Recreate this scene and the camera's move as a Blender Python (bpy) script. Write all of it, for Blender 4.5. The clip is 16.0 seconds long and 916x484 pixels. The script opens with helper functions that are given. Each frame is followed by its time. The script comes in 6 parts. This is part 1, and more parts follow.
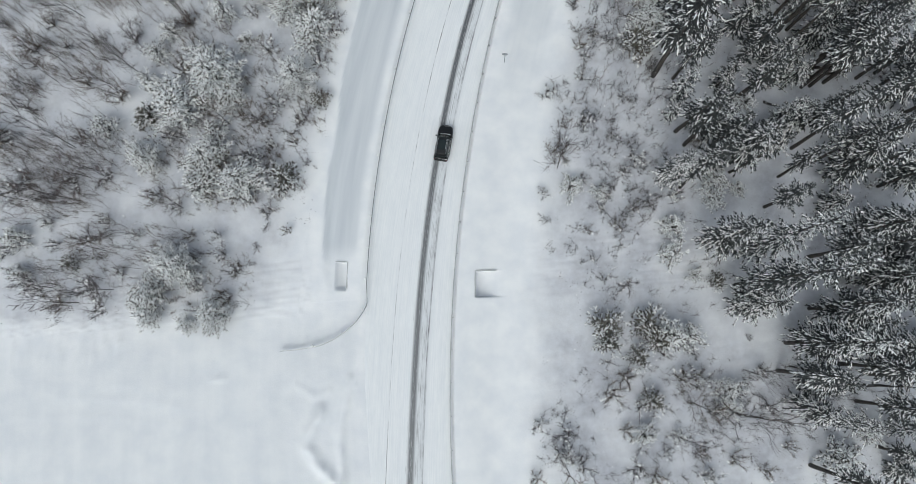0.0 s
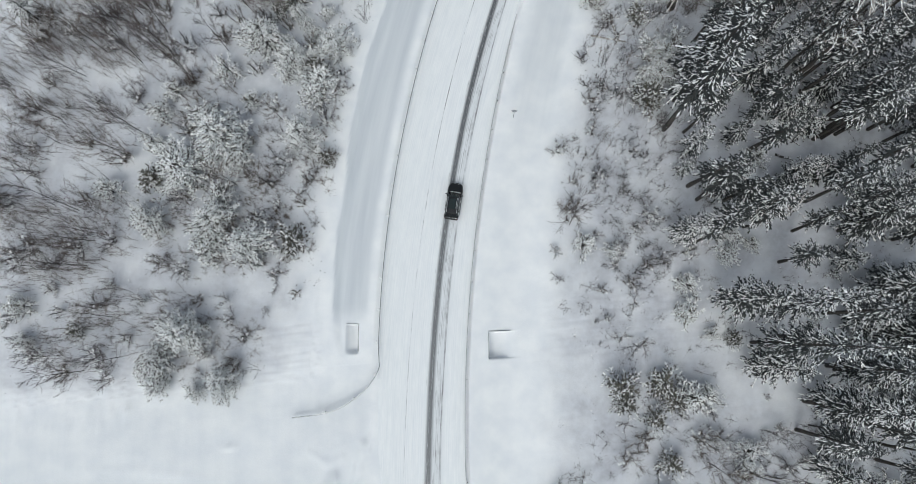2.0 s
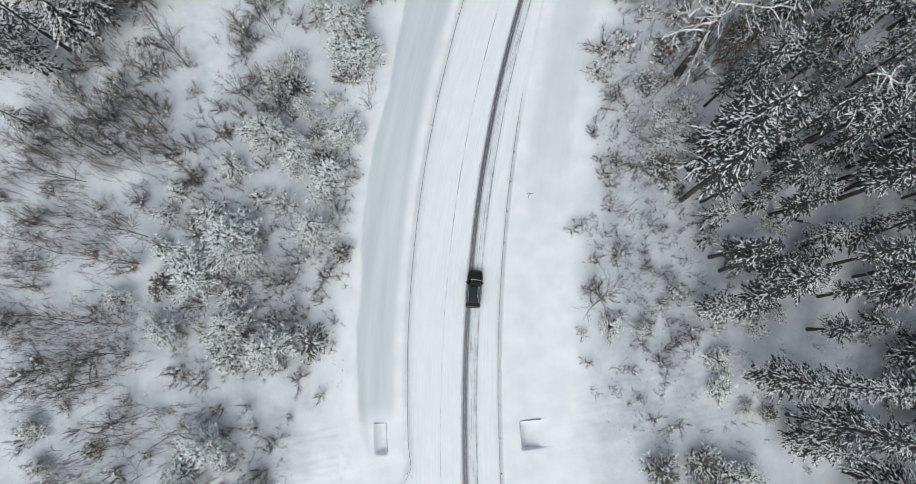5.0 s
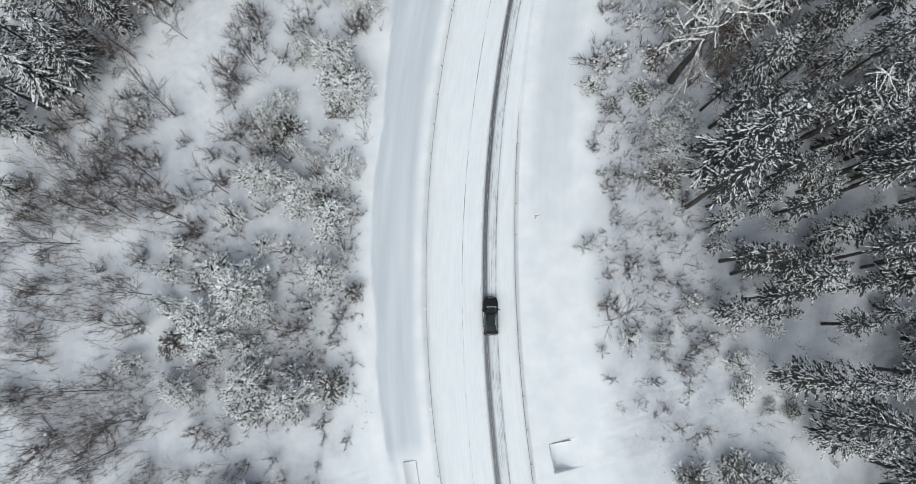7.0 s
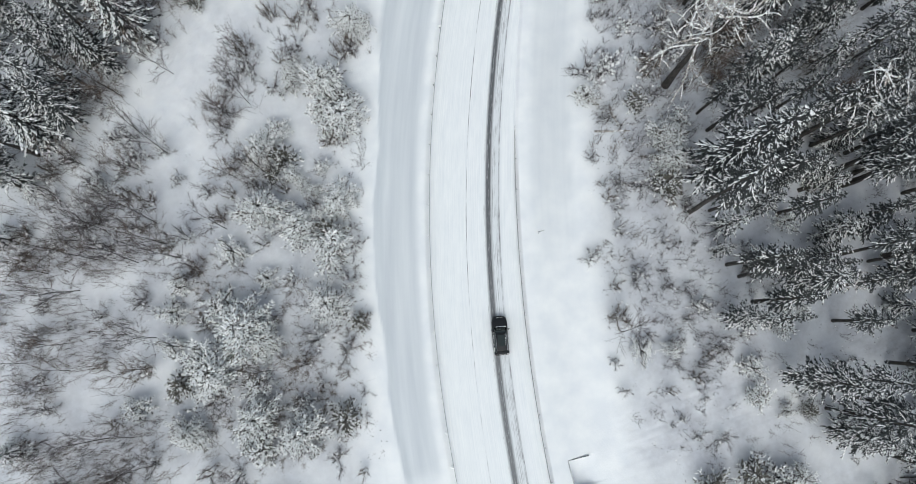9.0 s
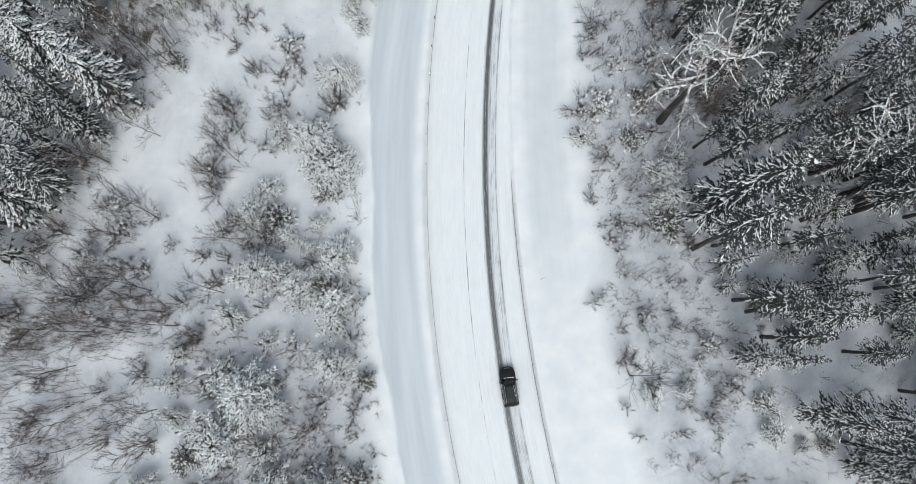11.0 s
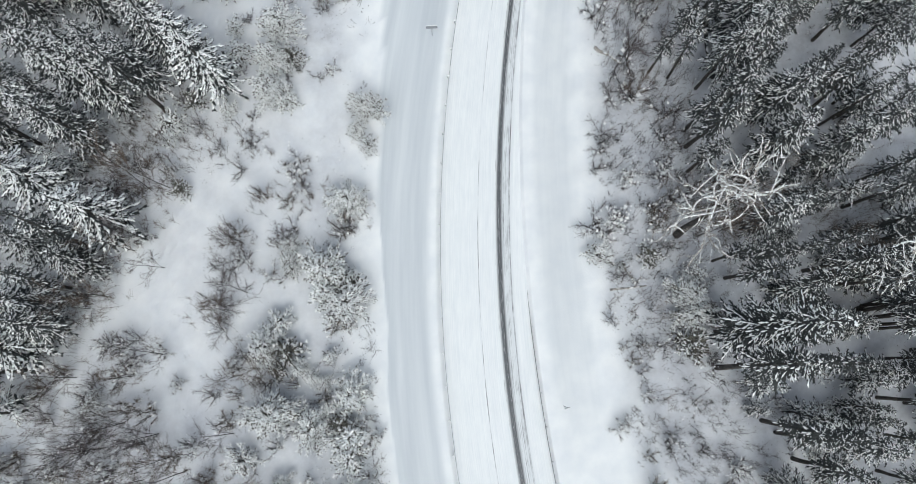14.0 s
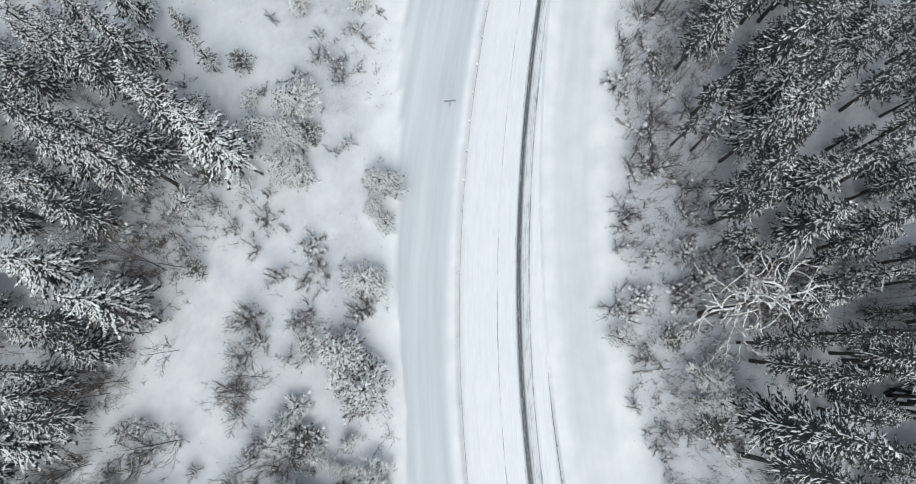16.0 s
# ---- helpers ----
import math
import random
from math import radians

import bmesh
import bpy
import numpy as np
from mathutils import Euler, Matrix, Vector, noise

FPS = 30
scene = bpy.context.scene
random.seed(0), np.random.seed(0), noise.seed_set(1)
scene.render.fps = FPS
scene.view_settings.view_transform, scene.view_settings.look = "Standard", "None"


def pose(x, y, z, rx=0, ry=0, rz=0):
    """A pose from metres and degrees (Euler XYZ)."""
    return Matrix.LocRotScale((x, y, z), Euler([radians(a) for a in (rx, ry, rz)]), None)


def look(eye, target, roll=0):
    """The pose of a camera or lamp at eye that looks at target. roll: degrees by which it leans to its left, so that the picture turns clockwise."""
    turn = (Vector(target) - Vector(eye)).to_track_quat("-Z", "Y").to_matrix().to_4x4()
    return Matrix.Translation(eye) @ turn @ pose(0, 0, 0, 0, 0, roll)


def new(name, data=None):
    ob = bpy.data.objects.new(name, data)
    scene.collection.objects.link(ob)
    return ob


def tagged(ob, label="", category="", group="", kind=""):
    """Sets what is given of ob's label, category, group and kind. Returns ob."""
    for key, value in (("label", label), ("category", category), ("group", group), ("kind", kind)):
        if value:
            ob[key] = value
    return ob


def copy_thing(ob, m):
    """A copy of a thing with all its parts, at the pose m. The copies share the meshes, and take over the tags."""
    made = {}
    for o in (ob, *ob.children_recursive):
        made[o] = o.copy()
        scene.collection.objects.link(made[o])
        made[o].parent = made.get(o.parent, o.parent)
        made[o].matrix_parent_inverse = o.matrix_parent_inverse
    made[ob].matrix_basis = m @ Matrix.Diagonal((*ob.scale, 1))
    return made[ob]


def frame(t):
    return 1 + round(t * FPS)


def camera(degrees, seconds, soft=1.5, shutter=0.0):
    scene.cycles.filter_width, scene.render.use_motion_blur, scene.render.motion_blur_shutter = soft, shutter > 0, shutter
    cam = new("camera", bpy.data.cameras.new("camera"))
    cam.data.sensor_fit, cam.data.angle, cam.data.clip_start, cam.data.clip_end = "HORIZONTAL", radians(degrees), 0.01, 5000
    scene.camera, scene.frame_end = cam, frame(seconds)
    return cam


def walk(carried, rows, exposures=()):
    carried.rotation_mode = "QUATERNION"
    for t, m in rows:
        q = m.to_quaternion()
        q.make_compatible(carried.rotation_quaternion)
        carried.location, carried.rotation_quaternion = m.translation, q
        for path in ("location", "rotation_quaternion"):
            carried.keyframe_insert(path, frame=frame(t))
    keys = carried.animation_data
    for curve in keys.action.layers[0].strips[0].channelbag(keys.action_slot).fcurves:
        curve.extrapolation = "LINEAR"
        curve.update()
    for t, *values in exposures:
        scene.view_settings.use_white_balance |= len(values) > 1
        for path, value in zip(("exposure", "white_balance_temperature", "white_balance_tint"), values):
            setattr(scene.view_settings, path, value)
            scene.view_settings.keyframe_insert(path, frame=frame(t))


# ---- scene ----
cam = camera(73.4, 16.0, 0.7)
PATH = [
    (0, (1.183, -1.23, 76.86), (1.136, -0.934, 74.883), -13.3),
    (0.5, (0.816, 0.577, 76.882), (0.771, 0.866, 74.904), -13.2),
    (1, (0.398, 2.436, 76.874), (0.36, 2.726, 74.895), -12.4),
    (1.5, (-0.02, 4.296, 76.875), (-0.053, 4.589, 74.897), -11.5),
    (2, (-0.358, 6.126, 76.935), (-0.387, 6.431, 74.958), -10.7),
    (2.5, (-0.58, 8.053, 76.94), (-0.609, 8.362, 74.964), -10.7),
    (3, (-0.801, 9.982, 76.95), (-0.83, 10.301, 74.976), -10.9),
    (3.5, (-1.163, 11.821, 76.989), (-1.187, 12.143, 75.015), -10.5),
    (4, (-1.716, 13.544, 77.001), (-1.733, 13.874, 75.028), -9.7),
    (6.3, (-5.312, 20.653, 76.969), (-5.249, 20.951, 74.992), -1.1),
    (6.5, (-5.578, 21.148, 76.974), (-5.511, 21.442, 74.997), -0.6),
    (7, (-6.1, 22.122, 76.932), (-6.022, 22.407, 74.954), 0.5),
    (7.5, (-6.413, 22.82, 76.89), (-6.33, 23.099, 74.911), 0.4),
    (8, (-6.539, 23.482, 76.842), (-6.455, 23.754, 74.863), -0.0),
    (8.2, (-6.519, 23.85, 76.82), (-6.436, 24.118, 74.84), -0.5),
    (10.3, (-5.582, 28.8, 76.242), (-5.475, 29.071, 74.263), 0.9),
    (10.5, (-5.493, 29.403, 76.223), (-5.386, 29.675, 74.245), -0.0),
    (11, (-5.26, 31.182, 76.18), (-5.14, 31.459, 74.203), 1.5),
    (11.5, (-4.999, 33.169, 76.104), (-4.864, 33.455, 74.13), 2.3),
    (12, (-4.686, 35.245, 76.077), (-4.539, 35.536, 74.104), 3.1),
    (12.5, (-4.347, 37.424, 76.051), (-4.188, 37.728, 74.081), 3.5),
    (13, (-4.0, 39.712, 76.045), (-3.834, 40.022, 74.076), 4.1),
    (13.5, (-3.579, 42.05, 76.081), (-3.405, 42.372, 74.115), 4.2),
    (14, (-3.037, 44.45, 76.166), (-2.863, 44.776, 74.201), 4.2),
    (14.5, (-2.352, 46.969, 76.245), (-2.18, 47.3, 74.28), 3.5),
    (15, (-1.639, 49.577, 76.373), (-1.472, 49.905, 74.407), 3.0),
    (15.5, (-0.957, 52.245, 76.488), (-0.794, 52.577, 74.522), 2.3),
    (16, (-0.3, 54.898, 76.577), (-0.147, 55.218, 74.608), 1.7),
]
walk(cam, [(t, look(eye, target, roll)) for t, eye, target, roll in PATH], [(0, -0.04, 6230, 3), (3.5, 0.08, 6230, 3), (8, 0.18, 6230, 3), (16, 0.27, 6230, 3)])

# ---- light ----
world = bpy.data.worlds.new("overcast_sky")
scene.world = world
world.use_nodes = True
wn, wl = world.node_tree.nodes, world.node_tree.links
sky = wn.new("ShaderNodeTexSky")
sky.sky_type, sky.sun_disc = "NISHITA", False
sky.sun_elevation, sky.sun_rotation = radians(52), radians(200)
sky.air_density, sky.dust_density = 1.0, 4.0
grey = wn.new("ShaderNodeHueSaturation")
grey.inputs["Saturation"].default_value = 0.48
wl.new(sky.outputs["Color"], grey.inputs["Color"])
wl.new(grey.outputs["Color"], wn["Background"].inputs["Color"])
wn["Background"].inputs["Strength"].default_value = 0.13

sun = new("sun", bpy.data.lights.new("sun", "SUN"))
sun.data.energy, sun.data.angle, sun.data.color = 0.5, radians(60), (1.0, 0.98, 0.95)
sun.matrix_world = look((-21, -58, 79), (0, 0, 0))


# ---- materials ----
def material(name, colour, rough=0.8, metal=0.0):
    m = bpy.data.materials.new(name)
    m.use_nodes = True
    b = m.node_tree.nodes["Principled BSDF"]
    b.inputs["Base Color"].default_value = (*colour, 1)
    b.inputs["Roughness"].default_value = rough
    b.inputs["Metallic"].default_value = metal
    return m


def node(m, kind, **values):
    n = m.node_tree.nodes.new(kind)
    for key, value in values.items():
        n.inputs[key].default_value = value
    return n


def link(m, a, b):
    m.node_tree.links.new(a, b)


def noisy(m, scale, dark, light, detail=6.0, coord="Object", stretch=(1, 1, 1), low=0.35, high=0.65):
    """Base colour that wanders between two tones; returns the noise node and the ramp."""
    c = node(m, "ShaderNodeTexCoord")
    mp = node(m, "ShaderNodeMapping")
    mp.inputs["Scale"].default_value = stretch
    link(m, c.outputs[coord], mp.inputs["Vector"])
    n = node(m, "ShaderNodeTexNoise", Scale=scale, Detail=detail)
    link(m, mp.outputs["Vector"], n.inputs["Vector"])
    r = node(m, "ShaderNodeValToRGB")
    r.color_ramp.elements[0].position, r.color_ramp.elements[1].position = low, high
    r.color_ramp.elements[0].color, r.color_ramp.elements[1].color = (*dark, 1), (*light, 1)
    link(m, n.outputs["Fac"], r.inputs["Fac"])
    link(m, r.outputs["Color"], m.node_tree.nodes["Principled BSDF"].inputs["Base Color"])
    return n, r


def bump(m, source, strength, distance):
    b = node(m, "ShaderNodeBump", Strength=strength, Distance=distance)
    link(m, source, b.inputs["Height"])
    link(m, b.outputs["Normal"], m.node_tree.nodes["Principled BSDF"].inputs["Normal"])


def vary(m, ramp, low, high):
    """Object by object a slightly different brightness."""
    info = node(m, "ShaderNodeObjectInfo")
    mr = node(m, "ShaderNodeMapRange")
    mr.inputs["To Min"].default_value, mr.inputs["To Max"].default_value = low, high
    link(m, info.outputs["Random"], mr.inputs["Value"])
    hs = node(m, "ShaderNodeHueSaturation")
    link(m, ramp.outputs["Color"], hs.inputs["Color"])
    link(m, mr.outputs["Result"], hs.inputs["Value"])
    link(m, hs.outputs["Color"], m.node_tree.nodes["Principled BSDF"].inputs["Base Color"])


def ground_snow():
    """Fresh snow, with a greyer tone of the ditch mixed in by a surface mask."""
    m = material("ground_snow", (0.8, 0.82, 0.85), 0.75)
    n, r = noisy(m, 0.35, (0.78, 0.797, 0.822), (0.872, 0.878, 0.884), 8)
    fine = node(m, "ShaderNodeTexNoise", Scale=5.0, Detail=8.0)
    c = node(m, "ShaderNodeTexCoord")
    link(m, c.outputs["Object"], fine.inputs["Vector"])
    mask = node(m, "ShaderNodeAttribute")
    mask.attribute_name = "grey_snow"
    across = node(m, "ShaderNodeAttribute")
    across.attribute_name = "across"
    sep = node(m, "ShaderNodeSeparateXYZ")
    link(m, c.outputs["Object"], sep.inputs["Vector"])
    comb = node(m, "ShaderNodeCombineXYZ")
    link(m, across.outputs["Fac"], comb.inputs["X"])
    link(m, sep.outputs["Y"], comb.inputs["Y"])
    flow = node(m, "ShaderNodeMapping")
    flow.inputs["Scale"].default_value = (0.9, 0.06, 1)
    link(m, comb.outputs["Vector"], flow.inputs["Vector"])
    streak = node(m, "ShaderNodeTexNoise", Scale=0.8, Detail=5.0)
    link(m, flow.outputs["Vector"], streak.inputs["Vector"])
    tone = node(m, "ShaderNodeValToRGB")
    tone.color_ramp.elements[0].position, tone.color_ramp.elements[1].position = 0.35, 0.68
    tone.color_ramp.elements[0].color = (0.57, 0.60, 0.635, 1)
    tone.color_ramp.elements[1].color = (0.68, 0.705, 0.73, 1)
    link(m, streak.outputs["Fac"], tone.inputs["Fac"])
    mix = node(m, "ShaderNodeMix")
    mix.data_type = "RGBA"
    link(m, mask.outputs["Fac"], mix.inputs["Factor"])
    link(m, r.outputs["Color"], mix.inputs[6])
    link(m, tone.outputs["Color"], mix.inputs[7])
    # shade of the wood painted into the snow's colour as a mottled blue-grey
    wood_shade = node(m, "ShaderNodeAttribute")
    wood_shade.attribute_name = "litter"
    shade_mottle = node(m, "ShaderNodeTexNoise", Scale=0.9, Detail=10.0, Roughness=0.68)
    link(m, c.outputs["Object"], shade_mottle.inputs["Vector"])
    shade_tone = node(m, "ShaderNodeValToRGB")
    shade_tone.color_ramp.elements[0].position, shade_tone.color_ramp.elements[1].position = 0.33, 0.66
    shade_tone.color_ramp.elements[0].color = (0.44, 0.446, 0.478, 1)
    shade_tone.color_ramp.elements[1].color = (0.58, 0.596, 0.638, 1)
    link(m, shade_mottle.outputs["Fac"], shade_tone.inputs["Fac"])
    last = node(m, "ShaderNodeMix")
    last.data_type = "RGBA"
    link(m, wood_shade.outputs["Fac"], last.inputs["Factor"])
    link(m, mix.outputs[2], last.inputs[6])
    link(m, shade_tone.outputs["Color"], last.inputs[7])
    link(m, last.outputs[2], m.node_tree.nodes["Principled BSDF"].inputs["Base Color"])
    bump(m, fine.outputs["Fac"], 0.16, 0.10)
    return m


def road_snow():
    """Packed snow with wheel tracks worn to wet asphalt; UV: metres from the track, metres along."""
    m = material("road_snow", (0.84, 0.85, 0.86), 0.6)
    bs = m.node_tree.nodes["Principled BSDF"]
    uv = node(m, "ShaderNodeUVMap")
    sep = node(m, "ShaderNodeSeparateXYZ")
    link(m, uv.outputs["UV"], sep.inputs["Vector"])

    def maths(op, a, b=None):
        n = node(m, "ShaderNodeMath")
        n.operation = op
        for k, v in enumerate((a, b)):
            if v is None:
                continue
            if isinstance(v, (int, float)):
                n.inputs[k].default_value = v
            else:
                link(m, v, n.inputs[k])
        return n.outputs[0]

    def streaks(sx, sy, scale):
        mp = node(m, "ShaderNodeMapping")
        mp.inputs["Scale"].default_value = (sx, sy, 1)
        link(m, uv.outputs["UV"], mp.inputs["Vector"])
        n = node(m, "ShaderNodeTexNoise", Scale=scale, Detail=7.0, Roughness=0.65)
        link(m, mp.outputs["Vector"], n.inputs["Vector"])
        return n.outputs["Fac"]

    def band(centre, half, soft):
        d = maths("ABSOLUTE", maths("SUBTRACT", sep.outputs["X"], centre))
        n = node(m, "ShaderNodeMapRange")
        n.inputs["From Min"].default_value, n.inputs["From Max"].default_value = half + soft, half - soft
        link(m, d, n.inputs["Value"])
        return n.outputs["Result"]

    along, patch, grit = streaks(8, 0.10, 1.0), streaks(1.2, 0.35, 1.0), streaks(12, 0.9, 1.0)

    def worn(centre, half, soft, low, high, source):
        n = node(m, "ShaderNodeMapRange")
        n.inputs["From Min"].default_value, n.inputs["From Max"].default_value = low, high
        link(m, source, n.inputs["Value"])
        return maths("MULTIPLY", band(centre, half, soft), n.outputs["Result"])

    mixed = maths("ADD", maths("MULTIPLY", along, 0.5), maths("MULTIPLY", grit, 0.5))
    tracks = maths("MULTIPLY", worn(0.0, 0.38, 0.17, 0.30, 0.48, mixed), 0.96)
    for centre, half, low, high in ((1.42, 0.11, 0.42, 0.62), (0.60, 0.10, 0.46, 0.68), (0.84, 0.05, 0.46, 0.66), (1.00, 0.05, 0.48, 0.66),
                                    (1.18, 0.07, 0.48, 0.66), (-2.95, 0.05, 0.46, 0.62), (-0.55, 0.08, 0.52, 0.7)):
        tracks = maths("MAXIMUM", tracks, worn(centre, half, 0.03, low, high, maths("ADD", maths("MULTIPLY", along, 0.45), maths("MULTIPLY", patch, 0.55))))
    fresh = node(m, "ShaderNodeMapRange")
    fresh.inputs["From Min"].default_value, fresh.inputs["From Max"].default_value = -10.0, 45.0
    fresh.inputs["To Min"].default_value, fresh.inputs["To Max"].default_value = 0.84, 1.0
    link(m, sep.outputs["Y"], fresh.inputs["Value"])
    tracks = maths("MULTIPLY", tracks, fresh.outputs["Result"])
    base = node(m, "ShaderNodeValToRGB")
    base.color_ramp.elements[0].position, base.color_ramp.elements[1].position = 0.3, 0.62
    base.color_ramp.elements[0].color = (0.74, 0.765, 0.79, 1)
    base.color_ramp.elements[1].color = (0.87, 0.88, 0.885, 1)
    link(m, maths("ADD", maths("MULTIPLY", along, 0.6), maths("MULTIPLY", patch, 0.4)), base.inputs["Fac"])
    slush = node(m, "ShaderNodeMix")
    slush.data_type = "RGBA"
    slush.inputs[7].default_value = (0.62, 0.64, 0.66, 1)
    link(m, maths("MULTIPLY", band(0.75, 0.95, 0.3), maths("MULTIPLY", along, 0.9)), slush.inputs["Factor"])
    link(m, base.outputs["Color"], slush.inputs[6])
    mix = node(m, "ShaderNodeMix")
    mix.data_type = "RGBA"
    mix.inputs[7].default_value = (0.075, 0.078, 0.085, 1)
    link(m, tracks, mix.inputs["Factor"])
    link(m, slush.outputs[2], mix.inputs[6])
    link(m, mix.outputs[2], bs.inputs["Base Color"])
    bump(m, along, 0.5, 0.05)
    return m


SNOW = ground_snow()
ROAD = road_snow()
CAP = material("clinging_snow", (0.83, 0.85, 0.88), 0.8)
_, r_ = noisy(CAP, 3.0, (0.83, 0.84, 0.85), (0.92, 0.92, 0.91))
NEEDLE = material("conifer_needles", (0.03, 0.045, 0.03), 0.75)
_, r_ = noisy(NEEDLE, 0.9, (0.018, 0.021, 0.024), (0.050, 0.055, 0.054))
vary(NEEDLE, r_, 0.7, 1.35)
YOUNG = material("young_conifer_needles", (0.05, 0.065, 0.04), 0.75)
_, r_ = noisy(YOUNG, 1.2, (0.060, 0.058, 0.052), (0.135, 0.126, 0.105))
vary(YOUNG, r_, 0.75, 1.3)
BARK = material("dark_bark", (0.04, 0.036, 0.034), 0.9)
n_, _ = noisy(BARK, 6.0, (0.018, 0.017, 0.017), (0.075, 0.066, 0.058), stretch=(1, 1, 0.25))
bump(BARK, n_.outputs["Fac"], 0.8, 0.03)
TWIG = material("bare_twigs", (0.09, 0.075, 0.07), 0.9)
_, r_ = noisy(TWIG, 1.5, (0.055, 0.047, 0.049), (0.150, 0.128, 0.130))
vary(TWIG, r_, 0.7, 1.4)
REDTWIG = material("reddish_twigs", (0.13, 0.085, 0.07), 0.9)
_, r_ = noisy(REDTWIG, 1.5, (0.075, 0.054, 0.044), (0.18, 0.14, 0.113))
PALEWOOD = material("weathered_wood", (0.30, 0.27, 0.24), 0.9)
n_, _ = noisy(PALEWOOD, 3.0, (0.24, 0.215, 0.195), (0.50, 0.47, 0.44))
bump(PALEWOOD, n_.outputs["Fac"], 0.6, 0.02)
STEEL = material("galvanised_steel", (0.14, 0.145, 0.15), 0.55, 0.5)
noisy(STEEL, 2.0, (0.18, 0.184, 0.19), (0.33, 0.335, 0.34))
SIGNGREY = material("sign_back_metal", (0.30, 0.31, 0.33), 0.5, 0.4)
noisy(SIGNGREY, 5.0, (0.24, 0.25, 0.27), (0.36, 0.37, 0.39))
CONCRETE = material("headwall_concrete", (0.30, 0.30, 0.30), 0.85)
n_, _ = noisy(CONCRETE, 4.0, (0.34, 0.345, 0.35), (0.62, 0.625, 0.63))
bump(CONCRETE, n_.outputs["Fac"], 0.5, 0.02)
PAINT = material("black_car_paint", (0.012, 0.013, 0.015), 0.42, 0.0)
PAINT.node_tree.nodes["Principled BSDF"].inputs["Specular IOR Level"].default_value = 0.3
GLASS = material("tinted_glass", (0.018, 0.026, 0.026), 0.12)
PLASTIC = material("black_plastic", (0.02, 0.02, 0.021), 0.7)
TYRE = material("tyre_rubber", (0.022, 0.022, 0.023), 0.9)
RIM = material("alloy_rim", (0.35, 0.36, 0.37), 0.35, 0.9)
CHROME = material("satin_chrome", (0.55, 0.56, 0.57), 0.3, 0.9)
LAMP = material("clear_lamp", (0.7, 0.72, 0.74), 0.15)
TAIL = material("red_tail_lamp", (0.25, 0.015, 0.012), 0.25)


# ---- mesh helpers ----
def from_arrays(name, verts, faces, mat, smooth=False):
    me = bpy.data.meshes.new(name)
    me.from_pydata([tuple(v) for v in verts], [], [tuple(f) for f in faces])
    me.materials.append(mat)
    if smooth:
        me.polygons.foreach_set("use_smooth", [True] * len(me.polygons))
    me.update()
    return me


def part(name, data, mat, parent=None, label=""):
    """Links a bmesh or a mesh as one object under its thing."""
    if isinstance(data, bmesh.types.BMesh):
        me = bpy.data.meshes.new(name)
        data.normal_update()
        data.to_mesh(me)
        data.free()
        me.materials.append(mat)
    else:
        me = data
    ob = new(name, me)
    ob.parent = parent
    return tagged(ob, label) if label else ob


def frames_of(d):
    """Two unit vectors square to each of the directions d."""
    up = np.tile([0.0, 0.0, 1.0], (len(d), 1))
    up[np.abs(d[:, 2]) > 0.95] = (1.0, 0.0, 0.0)
    a = np.cross(d, up)
    a /= np.linalg.norm(a, axis=1)[:, None] + 1e-9
    b = np.cross(a, d)
    return a, b


def spindles(name, segs, mat, belly=0.45):
    """Elongated tufts with a ridge along the top: rows of x0 y0 z0 x1 y1 z1 half-width half-height."""
    s = np.array(segs, dtype=float)
    p, q, w, h = s[:, :3], s[:, 3:6], s[:, 6:7], s[:, 7:8]
    d = q - p
    d = d / (np.linalg.norm(d, axis=1)[:, None] + 1e-9)
    a, b = frames_of(d)
    m = p + (q - p) * belly
    v = np.stack([p + b * h * 0.4, m + a * w - b * h * 0.5, q + b * h * 0.2, m - a * w - b * h * 0.5], axis=1).reshape(-1, 3)
    base = np.arange(len(s))[:, None] * 4
    f = np.array([[0, 2, 1], [0, 3, 2]])
    return from_arrays(name, v, (base[:, :, None] + f[None]).reshape(-1, 3), mat)


def tubes(name, segs, mat, sides=3):
    """Tapered sticks: rows of x0 y0 z0 x1 y1 z1 radius0 radius1."""
    s = np.array(segs, dtype=float)
    p, q = s[:, :3], s[:, 3:6]
    d = q - p
    d = d / (np.linalg.norm(d, axis=1)[:, None] + 1e-9)
    a, b = frames_of(d)
    rings = []
    for end, r in ((p, s[:, 6:7]), (q, s[:, 7:8])):
        for k in range(sides):
            t = 2 * math.pi * k / sides
            rings.append(end + (a * math.cos(t) + b * math.sin(t)) * r)
    v = np.stack(rings, axis=1).reshape(-1, 3)
    base = np.arange(len(s))[:, None, None] * 2 * sides
    f = np.array([[k, (k + 1) % sides, sides + (k + 1) % sides, sides + k] for k in range(sides)])
    return from_arrays(name, v, (base + f[None]).reshape(-1, 4), mat, True)


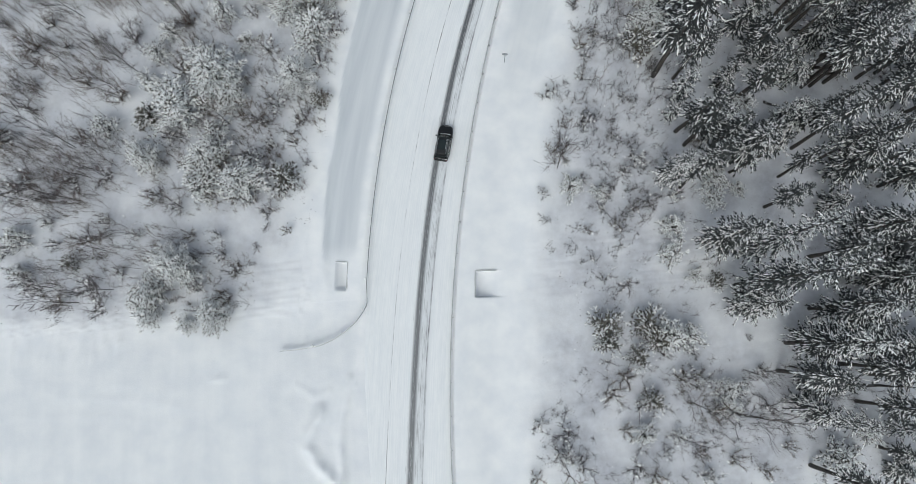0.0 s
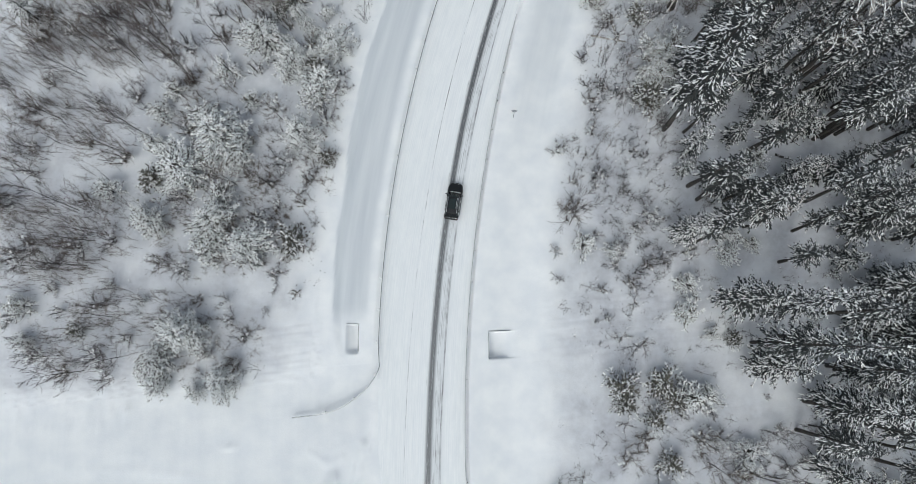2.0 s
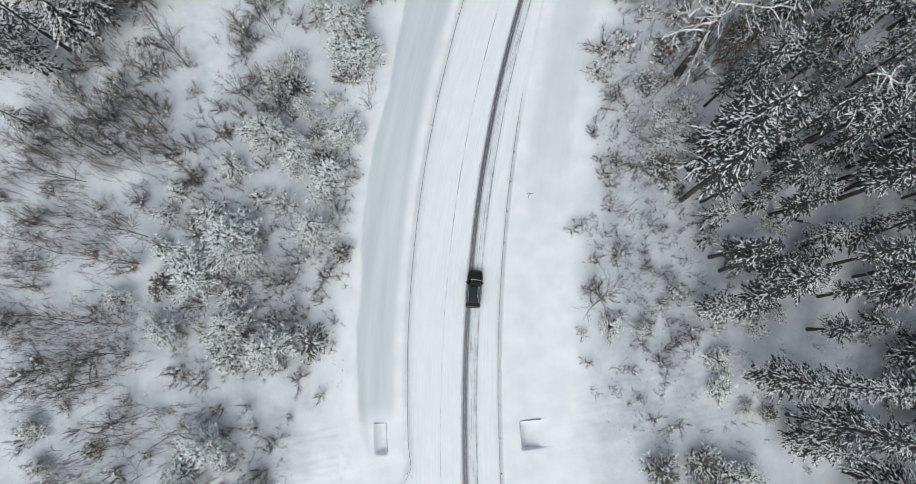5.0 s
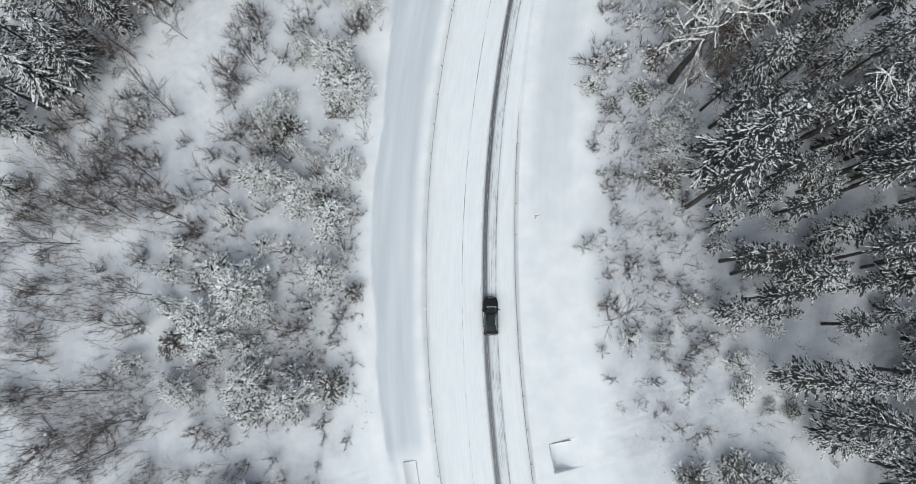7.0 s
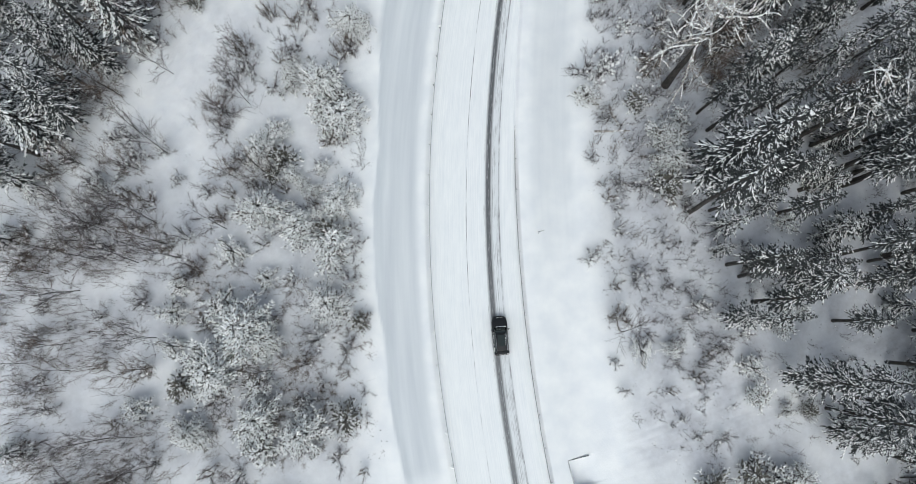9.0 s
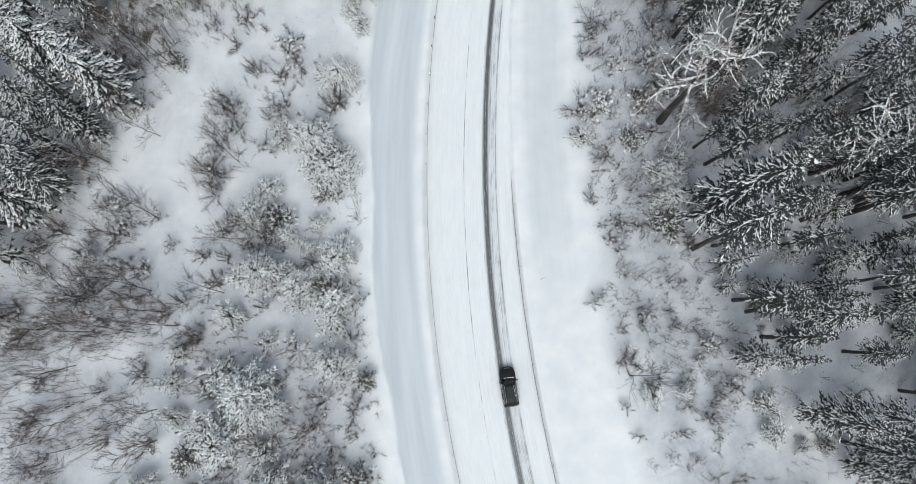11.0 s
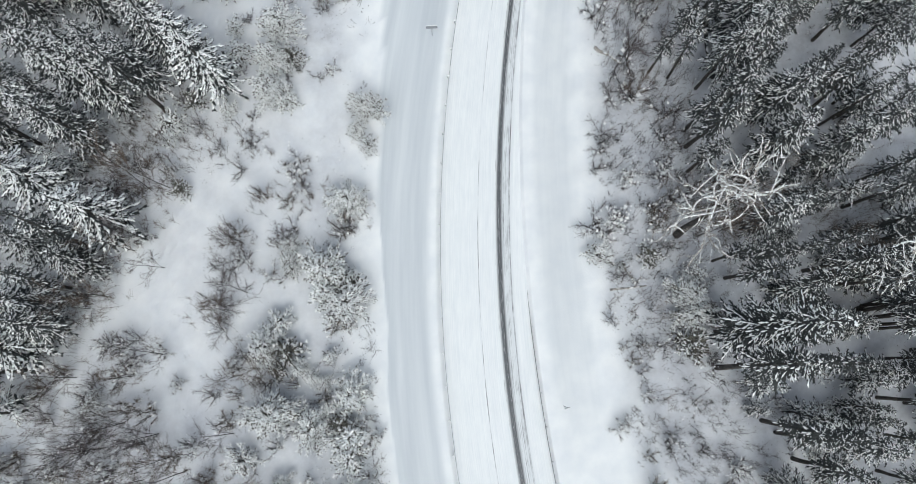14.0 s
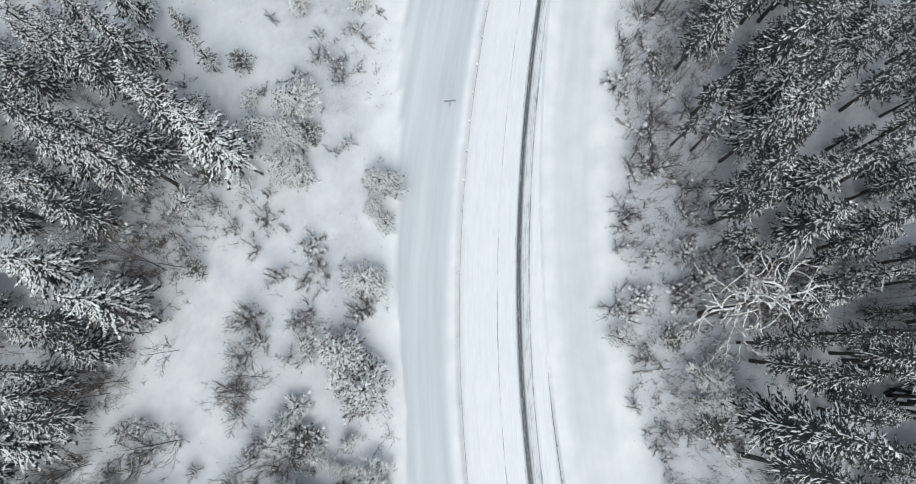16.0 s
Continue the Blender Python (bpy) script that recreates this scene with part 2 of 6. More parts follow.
def stalk(name, pts, radii, mat, sides=8):
    """One continuous tapered stem through the points."""
    p = np.array(pts, float)
    d = np.gradient(p, axis=0)
    d = d / (np.linalg.norm(d, axis=1)[:, None] + 1e-9)
    side = np.array([0.0, 1.0, 0.0]) if abs(d[0, 1]) < 0.8 else np.array([1.0, 0.0, 0.0])
    a = np.cross(d, side)
    a = a / (np.linalg.norm(a, axis=1)[:, None] + 1e-9)
    b = np.cross(d, a)
    r = np.array(radii, float)[:, None]
    ring = [p + (a * math.cos(2 * math.pi * k / sides) + b * math.sin(2 * math.pi * k / sides)) * r for k in range(sides)]
    v = np.stack(ring, axis=1).reshape(-1, 3)
    f = [(i * sides + k, i * sides + (k + 1) % sides, (i + 1) * sides + (k + 1) % sides, (i + 1) * sides + k) for i in range(len(p) - 1) for k in range(sides)]
    f += [tuple(range(sides))[::-1], tuple((len(p) - 1) * sides + k for k in range(sides))]
    return from_arrays(name, v, f, mat, True)


def sheet(name, grid, mat, smooth=True):
    """A mesh over a grid of points, rows by columns."""
    g = np.array(grid, dtype=float)
    r, c = g.shape[:2]
    i = (np.arange(r - 1)[:, None] * c + np.arange(c - 1)[None]).reshape(-1, 1)
    return from_arrays(name, g.reshape(-1, 3), i + np.array([[0, 1, c + 1, c]]), mat, smooth)


def box(bm, x0, x1, y0, y1, z0, z1, bevel=0.0):
    g = bmesh.ops.create_cube(bm, size=1)
    for v in g["verts"]:
        v.co = Vector(((x0 + x1) / 2 + v.co.x * (x1 - x0), (y0 + y1) / 2 + v.co.y * (y1 - y0), (z0 + z1) / 2 + v.co.z * (z1 - z0)))
    if bevel:
        edges = list({e for v in g["verts"] for e in v.link_edges})
        bmesh.ops.bevel(bm, geom=edges, offset=bevel, segments=2, affect="EDGES")
    return bm


# ---- the road's line ----
def clamped(y):
    return np.clip(y, -28.0, 112.0)


def line(y, c, slope_lo, slope_hi):
    k = clamped(y)
    v = np.polyval(c, k)
    return v + np.where(y < -28, (y + 28) * slope_lo, 0) + np.where(y > 112, (y - 112) * slope_hi, 0)


def left_edge(y):
    return line(np.asarray(y, float), (3.21e-3, 0.0653, -12.94), 0.0, 0.78)


def right_edge(y):
    y = np.asarray(y, float)
    near = line(y, (2.55e-3, 0.1125, -2.15), 0.0, 0.70)
    return np.where(y > 48, np.minimum(near, left_edge(y) + 12.1), near)


def track(y):
    return line(np.asarray(y, float), (-1.05e-7, 2.018e-5, 1.683e-3, 0.1349, -6.423), 0.07, 0.68)


def ditch_edge(y):
    """The outer lip of the left-hand ditch."""
    k = np.clip(np.asarray(y, float), 5.0, 112.0)
    wavy = 0.10 * np.sin(k * 0.53) + 0.05 * np.sin(k * 1.37 + 1) + 0.28 * np.sin(k * 0.23 + 2)
    return wavy + np.polyval((2.92e-7, -7.9e-5, 9.559e-3, -0.1639, -16.78), k) + (np.asarray(y, float) - k) * 0.6


def ramp(v, a, b):
    t = np.clip((v - a) / (b - a), 0, 1)
    return t * t * (3 - 2 * t)


def waves(x, y, size, seed):
    """Cheap rolling relief between -1 and 1."""
    rng = np.random.RandomState(seed)
    z = np.zeros_like(x)
    for k in range(9):
        a, f, ph = rng.uniform(0, 2 * math.pi), rng.uniform(0.6, 1.9) / size, rng.uniform(0, 6.28)
        z += np.sin((x * math.cos(a) + y * math.sin(a)) * f * 2 * math.pi + ph + 1.3 * np.sin((x * math.sin(a) - y * math.cos(a)) * f * 3.1 + ph))
    return z / 5.0


PIT_L, PIT_R = (-16.65, -15.05, 4.73, 8.13), (1.25, 4.0, 3.96, 7.26)


def slanted(x, y):
    """The culvert ends stand square to the road, which leans a little."""
    return x - (y - 6.0) * 0.09, y + (x + 7.0) * 0.09


RIDGES = ((((-18.9, -9.3), (-20.4, -12.0), (-20.7, -13.4), (-19.6, -15.4), (-17.3, -17.9)), 0.8, 0.6), (((-15.1, -5.8), (-16.3, -10.0), (-16.7, -13.4), (-16.5, -18.0), (-17.0, -24.0)), 0.6, 0.4),
          (((-12.6, 2.0), (-13.4, -3.0), (-14.6, -6.5)), 0.30, 0.18), (((-22.0, -6.0), (-19.5, -7.6), (-17.8, -7.0)), 0.5, 0.10), (((-52.0, -5.5), (-42.0, -6.5), (-33.0, -8.5)), 0.5, 0.05), (((-58.0, -7.5), (-46.0, -8.2), (-36.0, -10.0)), 0.5, 0.04))


def ridge_gap(x, y, pts):
    """Distance to a bent line."""
    best = np.full(np.shape(x), 1e9)
    for (ax, ay), (bx, by) in zip(pts[:-1], pts[1:]):
        t = np.clip(((x - ax) * (bx - ax) + (y - ay) * (by - ay)) / ((bx - ax) ** 2 + (by - ay) ** 2), 0, 1)
        best = np.minimum(best, np.hypot(x - ax - t * (bx - ax), y - ay - t * (by - ay)))
    return best


def height(x, y):
    L, R, D = left_edge(y), right_edge(y), ditch_edge(y)
    right, left = x - R, L - x
    open_side = ramp(y, 3.0, -1.0) * ramp(x, -70, -13)
    field = 0.08 * waves(x, y, 11.0, 3) + 0.010 * waves(x, y, 2.6, 5)
    wood = np.maximum(ramp(right, 7, 14), ramp(D - x, 0.5, 4)) * (1 - ramp(y, 0.5, -2.5) * ramp(-x, 8, 14))
    tussock = np.exp(-((x + 31 - (y - 66) * 0.3) / 5) ** 2 - ((y - 67) / 9) ** 2)
    rough = wood * (0.24 * tussock * np.maximum(waves(x, y, 1.5, 17), -0.3) + 0.07 * waves(x, y, 3.4, 7) + 0.06 * waves(x, y, 1.3, 8))
    bankr = 0.30 * ramp(right, 0.05, 0.5) - 0.55 * ramp(right, 0.9, 6.0) + 0.35 * ramp(right, 6.5, 11.0)
    wide = np.maximum(L - D, 4.0)
    bankl = 0.34 * ramp(left, 0.1, 0.5) - 0.60 * ramp(left, 0.8, 5.0) + 0.42 * ramp(left, wide - 1.0, wide + 0.3)
    z = np.where(right > 0, bankr, np.where(left > 0, bankl, 0.0))
    z = z * (1 - np.where(left > 0, ramp(y, 9.5, 3.0), 0))
    z = z + field * np.maximum(ramp(right, 1, 4), ramp(left, 1, 4)) + rough
    z = np.where((right < 0) & (left < 0), -0.12, z)
    z = np.where((left >= 0) & (y < 4.0), z + 0.02 * ramp(left, 0, 0.4) - 0.03, z)
    # ploughed ridges at the mouth of the side road
    for pts, wide, top in RIDGES:
        z = z + top * np.exp(-(ridge_gap(x, y, pts) / wide) ** 2) * (0.95 + 0.2 * waves(x, y, 2.2, 11))
    # drifted pits at the culvert's two ends, deepest against the road
    sx, sy = slanted(x, y)
    for (x0, x1, y0, y1), west in ((PIT_L, True), (PIT_R, False)):
        soft = 0.4 if west else 0.06
        inside = ramp(sx, x0 - soft, x0 + soft) * ramp(sx, x1 + 0.06, x1 - 0.06) * ramp(sy, y0 - soft, y0 + soft) * ramp(sy, y1 + 0.06, y1 - 0.06)
        run = (x1 - sx) / (x1 - x0) if west else (sx - x0) / (x1 - x0)
        z = z - inside * (1.1 if west else 1.15) * (1 - np.clip(run, 0, 1) ** 2.0)
    # clods on the side road
    for cx, cy, s, top in ((-44.2, 0.8, 0.5, 0.35), (-31.5, -4.6, 0.35, 0.4), (-33.0, -2.6, 0.3, 0.2), (-20.5, -1.0, 0.3, 0.18), (-24.0, 1.5, 0.5, 0.12), (-40.0, -6.0, 2.0, 0.14)):
        z = z + top * np.exp(-((x - cx) ** 2 + (y - cy) ** 2) / s ** 2)
    far = np.maximum(np.abs(x) - 140, np.abs(y - 40) - 150)
    return z * (1 - ramp(far, 0, 80)) - 0.1 * ramp(far, 0, 80)


def axis(lo, hi, step, fine, reach):
    """Even steps, finer in the stretches given, then growing to the horizon."""
    v = list(np.arange(lo, hi + 1e-6, step))
    for a, b, s in fine:
        v = [k for k in v if k < a or k > b] + list(np.arange(a, b + 1e-6, s))
    v = sorted(v)
    d = step
    while v[-1] < reach:
        d *= 1.35
        v.append(v[-1] + d)
    d = step
    while v[0] > -reach:
        d *= 1.35
        v.insert(0, v[0] - d)
    return np.array(v)


# ground: one sheet that follows the road's bend and reaches the horizon
us = axis(-66, 74, 0.8, ((-51.0, -36.0, 0.35), (-14.0, -10.7, 0.22), (-10.6, -8.2, 0.07), (-8.1, -6.0, 0.2), (4.9, 8.4, 0.09)), 2600)
ys = axis(-34, 126, 0.65, ((56.0, 80.0, 0.35), (-21.0, -4.0, 0.3), (2.4, 9.6, 0.09)), 2600)
U, Y = np.meshgrid(us, ys)
bend = 0.5 * (left_edge(Y) + right_edge(Y))
X = U + bend * (1 - ramp(np.abs(U), 90, 500)) + 0 * Y
Z = height(X, Y)
ground_mesh = sheet("ground", np.stack([X, Y, Z], axis=2), SNOW)
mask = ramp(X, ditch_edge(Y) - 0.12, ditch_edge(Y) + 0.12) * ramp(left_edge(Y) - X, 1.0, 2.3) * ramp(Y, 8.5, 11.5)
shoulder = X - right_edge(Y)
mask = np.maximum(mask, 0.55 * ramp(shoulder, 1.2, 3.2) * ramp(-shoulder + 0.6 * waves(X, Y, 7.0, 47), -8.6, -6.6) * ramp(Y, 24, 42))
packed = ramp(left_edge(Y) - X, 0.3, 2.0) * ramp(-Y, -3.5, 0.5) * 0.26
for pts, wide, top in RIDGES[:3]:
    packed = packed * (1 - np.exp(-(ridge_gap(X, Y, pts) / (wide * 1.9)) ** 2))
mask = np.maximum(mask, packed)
att = ground_mesh.attributes.new("grey_snow", "FLOAT", "POINT")
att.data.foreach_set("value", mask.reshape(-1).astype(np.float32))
# the litter mask is woodland shade painted into the snow, weaker in clearings
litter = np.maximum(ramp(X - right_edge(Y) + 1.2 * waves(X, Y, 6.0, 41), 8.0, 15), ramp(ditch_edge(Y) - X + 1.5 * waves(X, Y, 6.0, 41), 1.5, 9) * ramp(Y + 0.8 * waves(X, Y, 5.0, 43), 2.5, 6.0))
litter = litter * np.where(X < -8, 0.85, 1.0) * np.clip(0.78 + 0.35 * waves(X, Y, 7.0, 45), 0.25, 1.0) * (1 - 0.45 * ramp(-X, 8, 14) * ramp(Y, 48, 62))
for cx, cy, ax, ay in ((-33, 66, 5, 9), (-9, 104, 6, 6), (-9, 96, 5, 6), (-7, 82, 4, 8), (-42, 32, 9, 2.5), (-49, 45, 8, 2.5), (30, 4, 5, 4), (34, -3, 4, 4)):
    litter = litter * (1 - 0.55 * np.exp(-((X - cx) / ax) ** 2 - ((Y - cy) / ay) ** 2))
att = ground_mesh.attributes.new("across", "FLOAT", "POINT")
att.data.foreach_set("value", (X - left_edge(Y)).reshape(-1).astype(np.float32))
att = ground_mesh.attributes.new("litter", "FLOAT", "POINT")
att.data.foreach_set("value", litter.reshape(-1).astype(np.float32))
tagged(new("ground", ground_mesh), "fresh snow over uneven ground with a greyer ditch", "ground", kind="structure")

# road: its own strip of packed snow
ry = np.arange(-70, 170, 0.5)
rt = np.concatenate([np.linspace(0, 0.06, 4), np.linspace(0.09, 0.91, 40), np.linspace(0.94, 1, 4)])
RY = np.repeat(ry[:, None], len(rt), axis=1)
e0, e1 = left_edge(RY) - 0.15, right_edge(RY) + 0.15
RX = e0 + (e1 - e0) * rt[None]
off = RX - track(RY)
RZ = 0.03 - 0.035 * np.exp(-(off / 0.3) ** 2) - 0.03 * np.exp(-((off - 1.42) / 0.16) ** 2) + 0.012 * waves(RX, RY, 1.6, 21)
RZ = RZ - 0.12 * ramp(np.abs(rt[None] - 0.5), 0.485, 0.5)
road_mesh = sheet("road", np.stack([RX, RY, RZ], axis=2), ROAD)
uvs = road_mesh.uv_layers.new(name="UVMap")
idx = np.zeros(len(road_mesh.loops), dtype=np.int32)
road_mesh.loops.foreach_get("vertex_index", idx)
flat = np.stack([off.reshape(-1), RY.reshape(-1)], axis=1)
uvs.data.foreach_set("uv", flat[idx].reshape(-1).astype(np.float32))
tagged(new("road", road_mesh), "snow-packed road with dark wet wheel tracks", "road", kind="structure")


# ---- culvert ends ----
def headwall(pit, west):
    """Concrete wall on the road's side of a pit, with a short wing along its far edge."""
    x0, x1, y0, y1 = pit
    root = tagged(new("culvert_headwall"), "snow-buried concrete culvert headwall beside a drifted pit", "headwall", group="culvert headwalls")
    sx, sy = (x1 if west else x0), y1
    x, y = sx, sy
    for _ in range(6):
        x, y = sx + (y - 6.0) * 0.09, sy - (x + 7.0) * 0.09
    top = ground_z(x + (0.4 if west else -0.4), y + 0.3)
    root.location, root.rotation_euler = (x, y, top), (0, 0, -0.09)
    far = -(x1 - x0) * 0.95 if west else (x1 - x0) * 0.95
    part("wall", box(bmesh.new(), -0.02 if west else -0.14, 0.14 if west else 0.02, -(y1 - y0), 0.0, -2.0, -0.06, 0.02), CONCRETE, root)
    part("wing", box(bmesh.new(), min(far, 0.0), max(far, 0.0), 0.0, 0.04, -1.9, -0.07, 0.01), CONCRETE, root, "exposed grey concrete edge")
    return root


# ---- guard rails ----
def guard_rail(label, points, snowy):
    """A W-beam on posts along a line of points, with snow lying on it."""
    root = tagged(new("guard_rail"), label, "guard rail", group="guard rails")
    P = np.array(points, float)
    seg = np.r_[0, np.cumsum(np.linalg.norm(np.diff(P, axis=0), axis=1))]
    n = int(seg[-1] / 0.5) + 2
    s = np.linspace(0, seg[-1], n)
    cx, cy = np.interp(s, seg, P[:, 0]), np.interp(s, seg, P[:, 1])
    tx, ty = np.gradient(cx), np.gradient(cy)
    ln = np.hypot(tx, ty)
    nx, ny = -ty / ln, tx / ln
    prof = ((0.0, 0.42), (0.06, 0.47), (0.06, 0.52), (0.0, 0.57), (0.06, 0.62), (0.06, 0.68), (0.03, 0.73), (-0.03, 0.73), (-0.03, 0.42))
    sink = 0.0 if snowy > 0.9 else 1.0
    drop = sink * (0.22 + 0.5 * np.clip((s - seg[-1] + 9.0) / 9.0, 0, 1) + 0.05 * waves(s, s * 0, 6.0, 35))
    grid = [[(cx[i] + nx[i] * o, cy[i] + ny[i] * o, z - drop[i]) for o, z in prof] for i in range(n)]
    part("rail_beam", sheet("rail_beam", grid, STEEL), STEEL, root)
    rng = np.random.RandomState(len(points) + int(abs(P[0, 0]) * 10))
    thick = snowy * (0.05 + 0.05 * np.clip(waves(s, s * 0, 3.0, 31) + waves(s, s * 0, 0.9, 33) * 0.6, -0.7, 1.5))
    cap = [(-0.5, 0.0), (-0.45, 0.7), (0.0, 1.25), (0.35, 0.8), (0.45, 0.0)]
    side = 0.034 * snowy
    grid = [[(cx[i] + nx[i] * o * 2 * side, cy[i] + ny[i] * o * 2 * side, 0.732 - drop[i] + max(thick[i], 0.012) * z) for o, z in cap] for i in range(n)]
    part("snow_cap", sheet("rail_snow", grid, CAP), CAP, root)
    post = box(bmesh.new(), -0.06, 0.06, -0.05, 0.05, -0.4, 0.78, 0.01)
    pm = bpy.data.meshes.new("post")
    post.to_mesh(pm)
    post.free()
    pm.materials.append(STEEL)
    lump = bmesh.new()
    bmesh.ops.create_icosphere(lump, subdivisions=2, radius=0.2)
    for v in lump.verts:
        v.co = Vector((v.co.x * 1.2, v.co.y * 0.9, max(v.co.z, -0.05) * 0.85)) * (1 + 0.25 * noise.noise(v.co * 9))
    lm = bpy.data.meshes.new("post_snow")
    lump.to_mesh(lm)
    lump.free()
    lm.materials.append(CAP)
    for d in np.arange(1.0, seg[-1], 4.0):
        i = int(d / seg[-1] * (n - 1))
        p = new("post", pm)
        p.parent = root
        p.location = (cx[i] - nx[i] * 0.11, cy[i] - ny[i] * 0.11, -drop[i] - 0.06 * sink)
        p.rotation_euler = (0, 0, math.atan2(ny[i], nx[i]))
        k = new("post_snow", lm)
        k.parent = p
        k.location = (0, 0, 0.8)
        f = rng.uniform(0.45, 1.1) * (1.0 if snowy > 0.9 else 0.3)
        k.scale = (f, f, f)
        k.rotation_euler = (0, 0, rng.uniform(0, 6))
    return root


yl = np.arange(118, 4.4, -2.0)
corner = [(-12.5, 3.3), (-13.1, 2.3), (-14.0, 1.2), (-15.4, 0.1), (-17.0, -0.8), (-18.7, -1.4), (-21.0, -1.65), (-23.5, -1.7)]
guard_rail("galvanised guard rail with snow caps curving into a side road", list(zip(left_edge(yl), yl)) + corner, 1.0)
yr = np.arange(-64, 49.5, 2.0)
guard_rail("straight galvanised guard rail half sunk in ploughed snow", list(zip(right_edge(yr), yr)), 0.7)
# ---- road signs ----
def ground_z(x, y):
    return float(height(np.array([x], float), np.array([y], float))[0])


def sign(x, y, shape, w, h, top, turn, label):
    root = tagged(new("road_sign"), label, "road sign", group="road signs")
    root.location, root.rotation_euler = (x, y, ground_z(x, y)), (0, 0, radians(turn))
    part("pole", tubes("pole", [(0, 0.03, -0.4, 0, 0.03, top, 0.035, 0.035)], STEEL, 8), STEEL, root)
    bm = bmesh.new()
    if shape == "disc":
        bmesh.ops.create_cone(bm, cap_ends=True, segments=32, radius1=w / 2, radius2=w / 2, depth=0.025)
        bmesh.ops.rotate(bm, verts=bm.verts, matrix=Matrix.Rotation(radians(90), 3, "X"))
        bmesh.ops.translate(bm, verts=bm.verts, vec=(0, -0.03, top - h / 2))
    else:
        box(bm, -w / 2, w / 2, -0.05, -0.02, top - h, top, 0.01)
    part("plate", bm, SIGNGREY, root, "grey metal plate")
    n = 13
    xs = np.linspace(-w / 2, w / 2, n) * (0.85 if shape == "disc" else 1)
    grid = []
    for k in xs:
        zt = top - h / 2 + math.sqrt(max((h / 2) ** 2 - k * k, 0)) if shape == "disc" else top
        grid.append([(k, -0.07, zt), (k, -0.05, zt + 0.05), (k, -0.01, zt + 0.05), (k, 0.01, zt)])
    part("snow_rim", sheet("snow_rim", grid, CAP), CAP, root)
    return root


headwall(PIT_L, True)
headwall(PIT_R, False)
sign(7.15, 33.6, "disc", 0.75, 0.75, 2.9, -8, "round road sign on a steel pole standing in snow")
sign(12.0, 84.3, "plate", 1.5, 0.7, 2.6, -20, "wide rectangular road sign on a single pole in snow")


